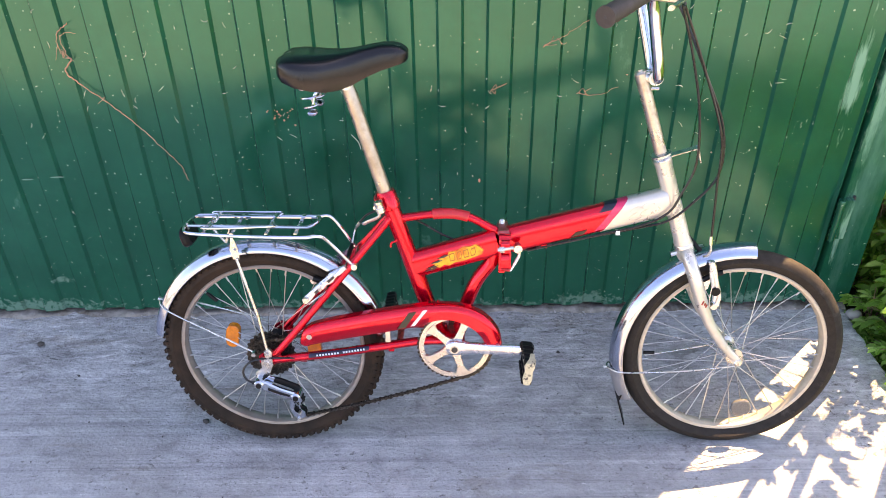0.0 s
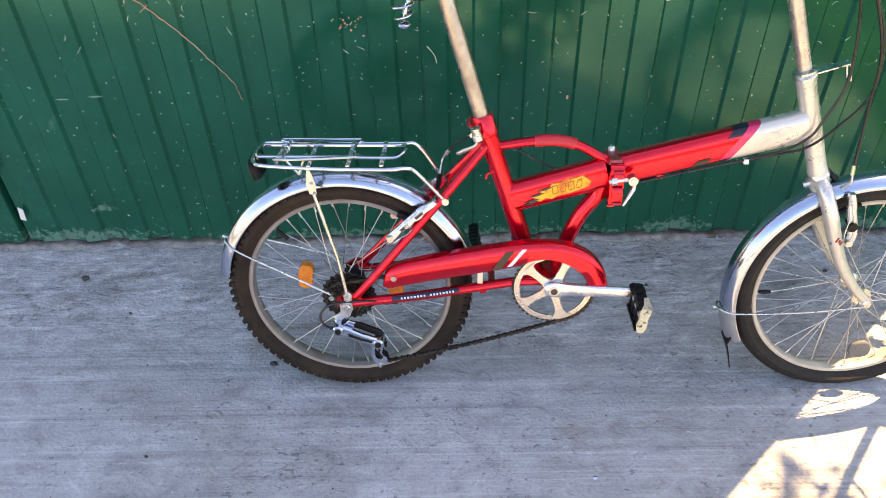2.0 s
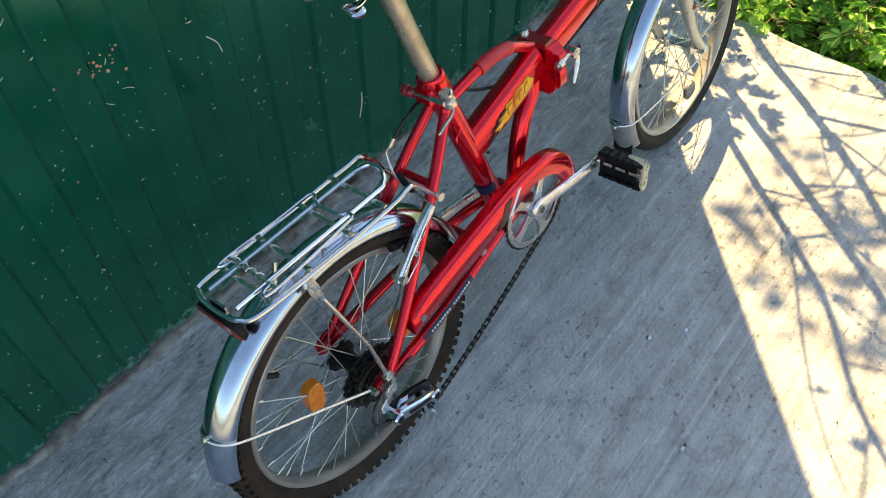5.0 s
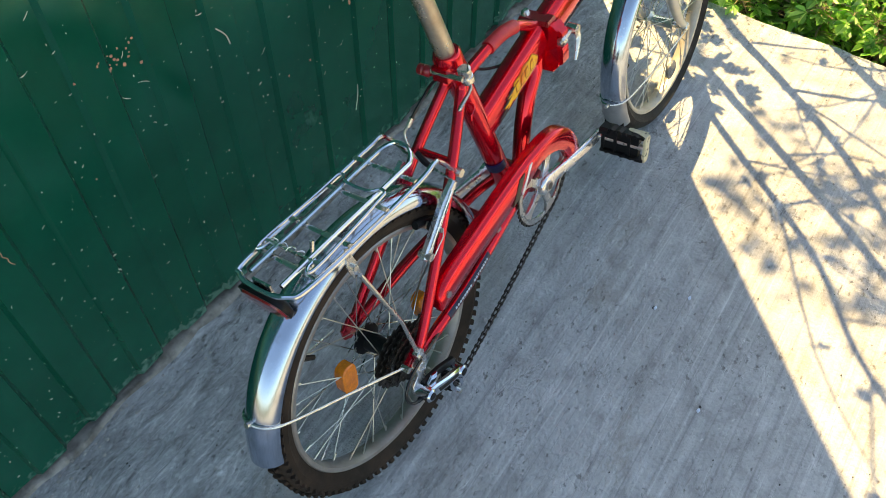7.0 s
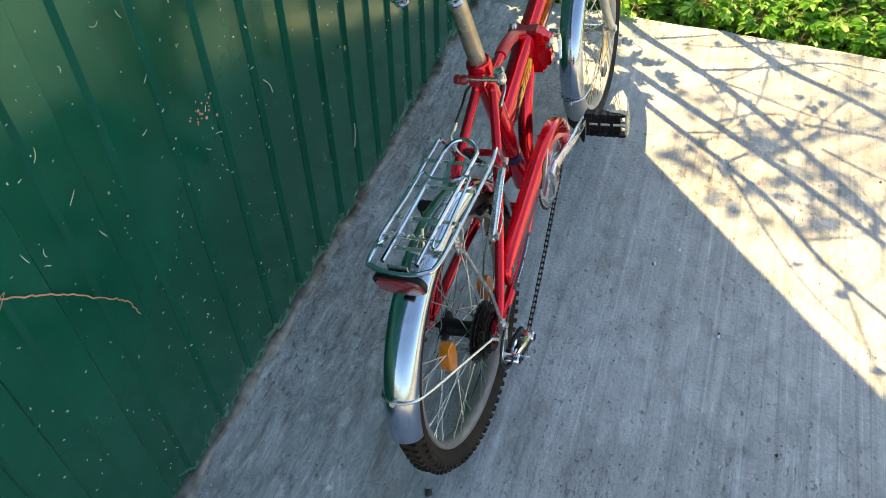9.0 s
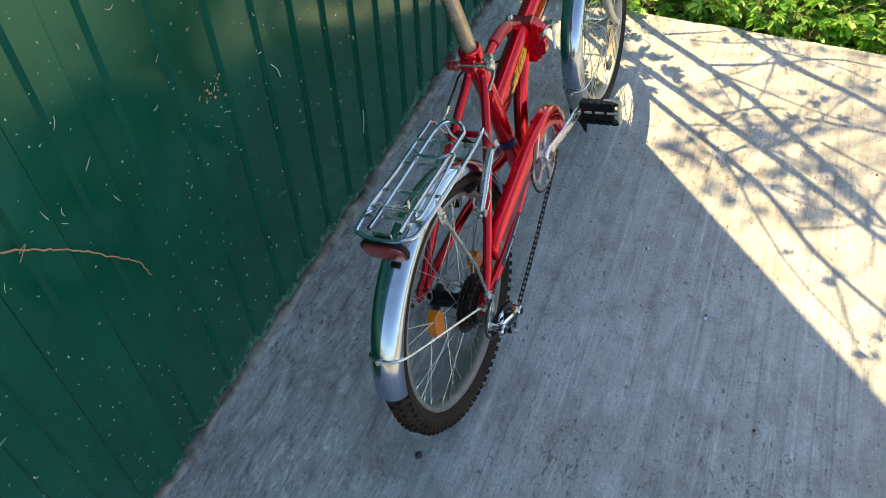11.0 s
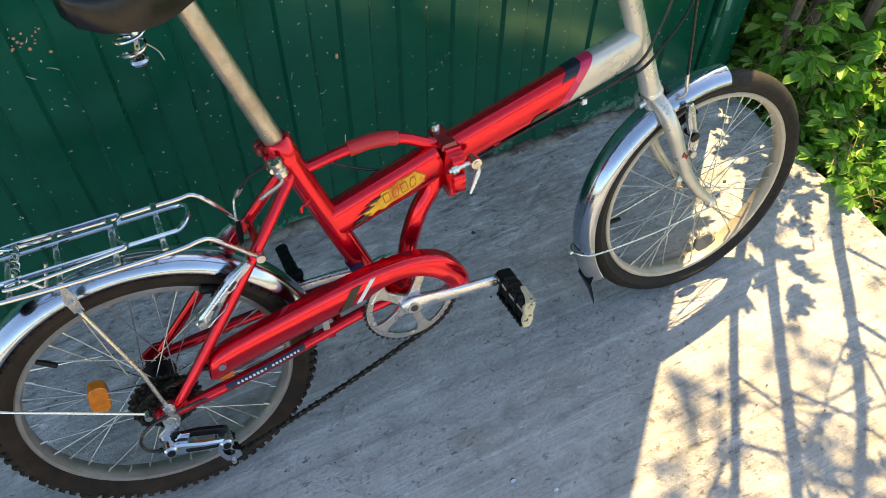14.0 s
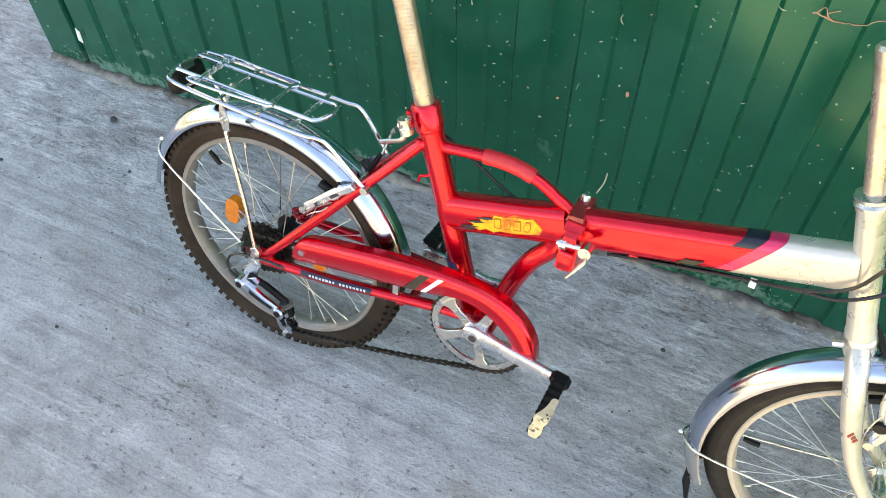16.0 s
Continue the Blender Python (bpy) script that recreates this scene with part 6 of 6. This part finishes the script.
CHIPS = ((0.16, 1.04), (-0.06, 0.93), (0.10, 1.087))
# ---- loose things on the slab and the gate ----
build_wall_scraps()
build_vines()


def pebble(x, y, r, seed):
    m = Mesh()
    m.ball((0, 0, 0), r, 10, (1.0, 0.8, 0.62))
    m.v = [tuple(Vector(v) * (1 + 0.35 * noise.noise(Vector(v) / r * 1.2 + Vector((seed, 0, 0))))) for v in m.v]
    ob = part("pebble", m, STONE, at=(x, y, r * 0.5))
    tagged(ob, "small dark pebble lying on the concrete", "pebble", "pebbles on the slab")


for i, (x, y, r) in enumerate(((-0.578, 1.386, 0.0085), (-1.10, 1.672, 0.010), (-0.30, 0.80, 0.004), (-0.80, 1.15, 0.004), (0.10, 1.09, 0.004), (-0.05, 0.93, 0.003), (-1.25, 1.45, 0.005), (-0.95, 1.55, 0.004), (0.55, 0.6, 0.004), (0.30, 1.62, 0.005), (0.75, 1.66, 0.006), (0.9, 1.5, 0.005))):
    pebble(x, y, r, i)


def build_foot_debris():
    """Crumbled mortar and grit along the foot of the gate."""
    rng = random.Random(21)
    m = Mesh()
    for i in range(700):
        x = rng.uniform(-1.4, 1.12)
        y = WALL_Y - 0.012 + abs(rng.gauss(0, 0.028)) * (-1 if rng.random() < 0.55 else 1)
        r = rng.uniform(0.001, 0.0042)
        m.ball((x, y, r * 0.4), r, 6, (1, rng.uniform(0.6, 1), rng.uniform(0.4, 0.8)))
    tagged(part("crumbled_grit", m, PLASTER), "crumbled grit along the foot of the gate", "grit", kind="stuff")
    rng = random.Random(22)
    m = Mesh()
    for i in range(260):
        x, y, r = rng.uniform(-1.6, 1.1), rng.uniform(0.2, 1.75), rng.uniform(0.0008, 0.0024)
        m.ball((x, y, r * 0.3 + 0.002), r, 6, (1, 0.8, 0.6))
    tagged(part("loose_grit", m, STONE), "fine dark grit scattered on the concrete", "grit", kind="stuff")


build_foot_debris()


def build_dirt_strip():
    """Swept-up soil lying in the joint between slab and gate."""
    m = Mesh()
    xs = [-1.42 + 0.008 * i for i in range(320)]
    ys = [1.788, 1.791, 1.795, 1.799, 1.806, 1.830]
    verts = []
    for j, y in enumerate(ys):
        for x in xs:
            hgt = (0.0, 0.35, 0.8, 1.0, 1.0, 0.9)[j] * (0.006 + 0.008 * noise.noise((x * 14, y * 20, 1)) + 0.004 * noise.noise((x * 40, y * 60, 2)))
            verts.append((x, y + 0.010 * noise.noise((x * 9, 0, 4)) * (j < 3), max(hgt, 0) - (0.004 if j == 0 else 0)))
    w = len(xs)
    m.add(verts, [(r * w + c, r * w + c + 1, (r + 1) * w + c + 1, (r + 1) * w + c) for r in range(len(ys) - 1) for c in range(w - 1)])
    tagged(part("dirt_strip", m, DIRT), "brown dirt swept against the foot of the gate", "dirt", kind="stuff")


build_dirt_strip()
for x, y in CHIPS:
    m = Mesh()
    m.ball((0, 0, 0), 0.006, 7, (1.0, 0.6, 0.25))
    m.v = [tuple(Vector(v) * (1 + 0.4 * noise.noise(Vector(v) * 300 + Vector((x, y, 0))))) for v in m.v]
    tagged(part("paint_chip", m, DECAL_BLUE, at=(x, y, 0.004)), "small pale blue paint chip on the concrete", "paint chip", "paint chips on the slab")
lump = Mesh().ball((0, 0, 0), 0.022, 14, (1.0, 0.8, 0.75))
lump.v = [tuple(Vector(v) * (1 + 0.3 * noise.noise(Vector(v) * 30))) for v in lump.v]
tagged(part("stone", lump, PLASTER, at=(1.142, 1.765, 0.0)), "pale broken stone at the corner of the slab", "stone")


# ---- weeds beyond the slab ----
def leaf(m, base, along, upv, size, rng):
    """A lobed leaf: three to five pointed lobes, cupped and drooping."""
    along, upv = along.normalized(), upv.normalized()
    side = along.cross(upv).normalized()
    upv = side.cross(along)
    lobes = ((0, 1.0), (0.75, 0.74), (-0.75, 0.74)) if rng.random() < 0.55 else ((0, 1.0), (0.62, 0.82), (-0.62, 0.82), (1.3, 0.55), (-1.3, 0.55))
    order = sorted(lobes)
    verts, n = [base], 0
    rim = []
    for i, (a, ln) in enumerate(order):
        w = 0.36 if len(lobes) == 5 else 0.46
        for da, f in ((-w, 0.54), (-w * 0.5, 0.86), (0, 1.0), (w * 0.5, 0.85), (w, 0.54)):
            d = along * math.cos(a + da) + side * math.sin(a + da)
            L = size * ln * f * rng.uniform(0.92, 1.08)
            rim.append(base + d * L + upv * (-0.35 * L * L / size + (0.10 * size if da else 0.0) + rng.uniform(-0.03, 0.03) * size))
    verts += rim
    m.add(verts, [(0, i, i + 1) for i in range(1, len(rim))])


def plant(m_leaf, m_stem, x, y, z0, h, rng, size, count, bend=0.25, low=0.15):
    lean = Vector((rng.gauss(0, bend), rng.gauss(0, bend), 1)).normalized()
    pts = [Vector((x, y, z0)) + lean * (h * t) + Vector((rng.gauss(0, 0.006), rng.gauss(0, 0.006), 0)) for t in (0, 0.35, 0.7, 1)]
    m_stem.tube(pts, [0.0028, 0.0024, 0.0018, 0.001], 4, caps=False)
    for k in range(count):
        t = rng.uniform(low, 1.0)
        p = Vector((x, y, z0)) + lean * (h * t)
        a = rng.uniform(0, 2 * math.pi)
        out = Vector((math.cos(a), math.sin(a), rng.uniform(-0.05, 0.45)))
        stalk = rng.uniform(0.02, 0.07)
        q = p + out.normalized() * stalk
        m_stem.tube([p, (p + q) / 2 + Vector((0, 0, 0.004)), q], 0.0009, 3, caps=False)
        leaf(m_leaf, q, out, Vector((rng.gauss(0, 0.3), rng.gauss(0, 0.3), 1)), size * rng.uniform(0.6, 1.15), rng)


def build_weeds():
    rng = random.Random(31)
    leaves, stems = Mesh(), Mesh()
    for i in range(3000):
        x = 1.20 + rng.random() ** 1.25 * 2.3
        y = rng.uniform(0.26, 3.3)
        near = x < 1.45
        h = rng.uniform(0.02, 0.10) if near else rng.uniform(0.08, 0.30)
        if y > 1.75:
            h *= 1.7
        plant(leaves, stems, x, y, -0.085, h + 0.06, rng, 0.044 if near else 0.054, 11 if near else 14)
    a = part("weed_leaves", leaves, LEAF)
    tagged(a, "dense bright green lobed weeds beside the slab", "weeds", kind="stuff")
    tagged(part("weed_stems", stems, TWIG), "thin pale stems among the green weeds", "weed stems", kind="stuff")


build_weeds()


def build_tall_weed(x, y, h, seed, size, low=0.15, leaves=26):
    rng = random.Random(seed)
    root = tagged(new("tall_weed"), "tall leafy green weed with pale stem beside the gate post", "weed", "tall weeds by the gate")
    root.matrix_basis = Matrix.Translation((x, y, -0.085))
    lv, st = Mesh(), Mesh()
    for k in range(3):
        plant(lv, st, rng.gauss(0, 0.03), rng.gauss(0, 0.03), 0, h * rng.uniform(0.8, 1.0), rng, size, round(leaves * max(1, h / 0.42)), 0.16, low)
    part("stem", st, TWIG, root)
    part("foliage", lv, LEAF, root)


for i, (x, y, h) in enumerate(((1.36, 2.0, 1.15), (1.48, 2.08, 1.3), (1.26, 1.92, 0.95), (1.52, 2.3, 1.4), (1.36, 2.38, 1.3), (1.62, 2.12, 1.3), (1.22, 1.78, 0.52), (1.30, 1.90, 0.72), (1.25, 2.02, 0.80), (1.42, 1.80, 0.70), (1.40, 2.1, 0.95), (1.55, 1.95, 0.85), (1.62, 1.7, 0.60), (1.30, 2.25, 1.0), (1.7, 2.2, 1.0), (1.24, 1.62, 0.34), (1.38, 1.56, 0.40), (1.34, 2.10, 1.9), (1.46, 2.22, 2.3), (1.62, 2.30, 2.7), (1.52, 2.42, 2.5), (1.72, 2.46, 2.9), (1.42, 2.34, 2.1), (1.28, 2.2, 1.7), (1.30, 2.00, 1.5), (1.40, 1.98, 1.6), (1.54, 2.06, 1.9), (1.36, 2.16, 2.2), (1.58, 2.18, 2.4), (1.66, 2.06, 2.0))):
    build_tall_weed(x, y, 0.12 + 0.42 * h, 40 + i, 0.058)
for i, (x, y, h) in enumerate(((1.36, 1.98, 1.20), (1.47, 1.84, 1.16))):
    build_tall_weed(x, y, h, 90 + i, 0.045, 0.80, 12)


# ---- young trees beyond the slab; their bare stems and twigs shade the concrete ----
SHADE = Vector((TO_SUN.x / TO_SUN.z, TO_SUN.y / TO_SUN.z, 0))


def lifted(gx, gy, z):
    """The point at height z that the sun throws onto (gx, gy) of the slab."""
    return Vector((gx, gy, 0)) + SHADE * z + Vector((0, 0, z))


# gap between the crowns where the sun comes through beside the front wheel
GAP = (Vector((0.635, 1.248)), 0.15)


def clear_of_gap(p):
    g = p - SHADE * p.z
    return (Vector((g.x, g.y)) - GAP[0]).length > GAP[1]


def build_sapling(ground_line, r, seed, twigs, leafy, branches):
    """A thin tree; ground_line: (x, y, height) where its stem's shade falls."""
    rng = random.Random(seed)
    root = tagged(new("young_tree"), "slender young tree with thin grey-brown stem and small leaves", "tree", "young trees by the slab")
    pts = [lifted(x, y, z * 0.72) for x, y, z in ground_line]
    foot = Vector((pts[0].x + 0.02, pts[0].y + 0.03, -0.09))
    line = smooth_path([foot] + pts, 6)
    n = len(line)
    part("trunk", Mesh().tube(line, [0.66 * r * (1 - 0.65 * i / n) for i in range(n)], 8), BARK, root)
    tm, lm = Mesh(), Mesh()
    for k in range(twigs):
        i = rng.randrange(n // 4, n - 1)
        p = line[i]
        a = rng.uniform(0, 2 * math.pi)
        out = Vector((math.cos(a), math.sin(a), rng.uniform(0.1, 0.9))).normalized() * rng.uniform(0.2, 0.6)
        bend = Vector((rng.gauss(0, 0.04), rng.gauss(0, 0.04), 0.03))
        tw = smooth_path([p, p + out * 0.5 + bend, p + out], 3)
        tm.tube(tw, [0.0042 - 0.003 * j / len(tw) for j in range(len(tw))], 5)
        for j in range(leafy):
            q = tw[rng.randrange(len(tw) // 2, len(tw))] + Vector((rng.gauss(0, 0.015), rng.gauss(0, 0.015), rng.gauss(0, 0.015)))
            if clear_of_gap(q):
                leaf(lm, q, Vector((rng.gauss(0, 1), rng.gauss(0, 1), rng.gauss(0, 0.4))), Vector((rng.gauss(0, 0.4), rng.gauss(0, 0.4), 1)), rng.uniform(0.022, 0.040), rng)
    part("twigs", tm, BARK, root)
    part("crown", lm, LEAF, root)
    for k, (rad, way) in enumerate(branches):
        pts = smooth_path([lifted(x, y, z * 0.72) for x, y, z in way], 5)
        part("branch", Mesh().tube(pts, [0.95 * rad * (1 - 0.55 * j / len(pts)) for j in range(len(pts))], 6), BARK, root)


build_sapling([(1.083, 1.332, 0.95), (0.90, 1.092, 1.35), (0.737, 0.897, 1.7), (0.48, 0.66, 2.15), (0.231, 0.452, 2.6), (-0.1, 0.1, 3.1)], 0.025, 1, 9, 2,
              [(0.0075, [(0.887, 1.101, 1.34), (0.94, 0.96, 1.42), (0.988, 0.86, 1.5), (1.047, 0.726, 1.6), (1.045, 0.576, 1.7)]), (0.006, [(1.017, 1.227, 1.12), (1.052, 1.141, 1.15), (1.10, 1.045, 1.2)])])
build_sapling([(0.90, 1.345, 1.05), (0.832, 1.261, 1.25), (0.564, 0.884, 1.75), (0.345, 0.612, 2.2), (0.13, 0.36, 2.6), (-0.1, 0.15, 3.0)], 0.027, 2, 8, 2,
              [(0.006, [(0.66, 1.018, 1.6), (0.729, 0.926, 1.7), (0.757, 0.837, 1.85)]), (0.007, [(0.60, 0.935, 1.7), (0.617, 0.826, 1.85), (0.613, 0.75, 2.0)])])
build_sapling([(0.80, 1.32, 1.1), (0.67, 1.183, 1.3), (0.421, 0.878, 1.75), (0.22, 0.72, 2.1), (0.028, 0.50, 2.5), (-0.2, 0.2, 3.0)], 0.020, 3, 7, 2, [])
build_sapling([(1.30, 1.27, 0.75), (1.116, 1.024, 1.2), (0.966, 0.825, 1.6), (0.858, 0.632, 1.9), (0.6, 0.3, 2.5), (0.4, 0.0, 3.0)], 0.028, 4, 10, 2,
              [(0.006, [(1.075, 0.965, 1.3), (1.113, 0.872, 1.4), (1.136, 0.81, 1.5)]), (0.006, [(0.728, 0.786, 2.1), (0.729, 0.661, 2.25), (0.725, 0.595, 2.4), (0.69, 0.541, 2.5)]), (0.006, [(0.64, 0.74, 2.2), (0.562, 0.595, 2.4), (0.552, 0.518, 2.5)])])


def build_garden_tree():
    """A taller tree behind: its loose crown throws soft blotches over the sunlit slab."""
    rng = random.Random(77)
    root = tagged(new("garden_tree"), "taller garden tree with a loose small-leaved crown", "tree")
    fork = lifted(1.45, 0.1, 3.0)
    foot = Vector((fork.x + 0.15, fork.y + 0.2, -0.09))
    line = smooth_path([foot, foot.lerp(fork, 0.5) + Vector((0.05, -0.03, 0)), fork, lifted(1.3, -0.1, 3.8)], 6)
    part("trunk", Mesh().tube(line, [0.055 - 0.04 * i / len(line) for i in range(len(line))], 10), BARK, root)
    limbs, lm = Mesh(), Mesh()
    for k in range(42):
        gx, gy = rng.uniform(0.15, 1.12), rng.uniform(0.35, 1.33)
        if gy > 1.2 + 0.3 * (gx - 0.4) or rng.random() < 0.12:
            gy -= 0.3
        end = lifted(gx, gy, rng.uniform(2.9, 4.2))
        start = line[rng.randrange(len(line) // 2, len(line))]
        limb = smooth_path([start, start.lerp(end, 0.5) + Vector((rng.gauss(0, 0.08), rng.gauss(0, 0.08), 0.06)), end], 4)
        limbs.tube(limb, [0.006 - 0.0045 * j / len(limb) for j in range(len(limb))], 5)
        for j in range(rng.randrange(4, 13)):
            q = end + Vector((rng.gauss(0, 0.03), rng.gauss(0, 0.03), rng.gauss(0, 0.05)))
            if clear_of_gap(q):
                leaf(lm, q, Vector((rng.gauss(0, 1), rng.gauss(0, 1), rng.gauss(0, 0.4))), Vector((rng.gauss(0, 0.4), rng.gauss(0, 0.4), 1)), rng.uniform(0.022, 0.042), rng)
    part("limbs", limbs, BARK, root)
    part("crown", lm, LEAF, root)


build_garden_tree()
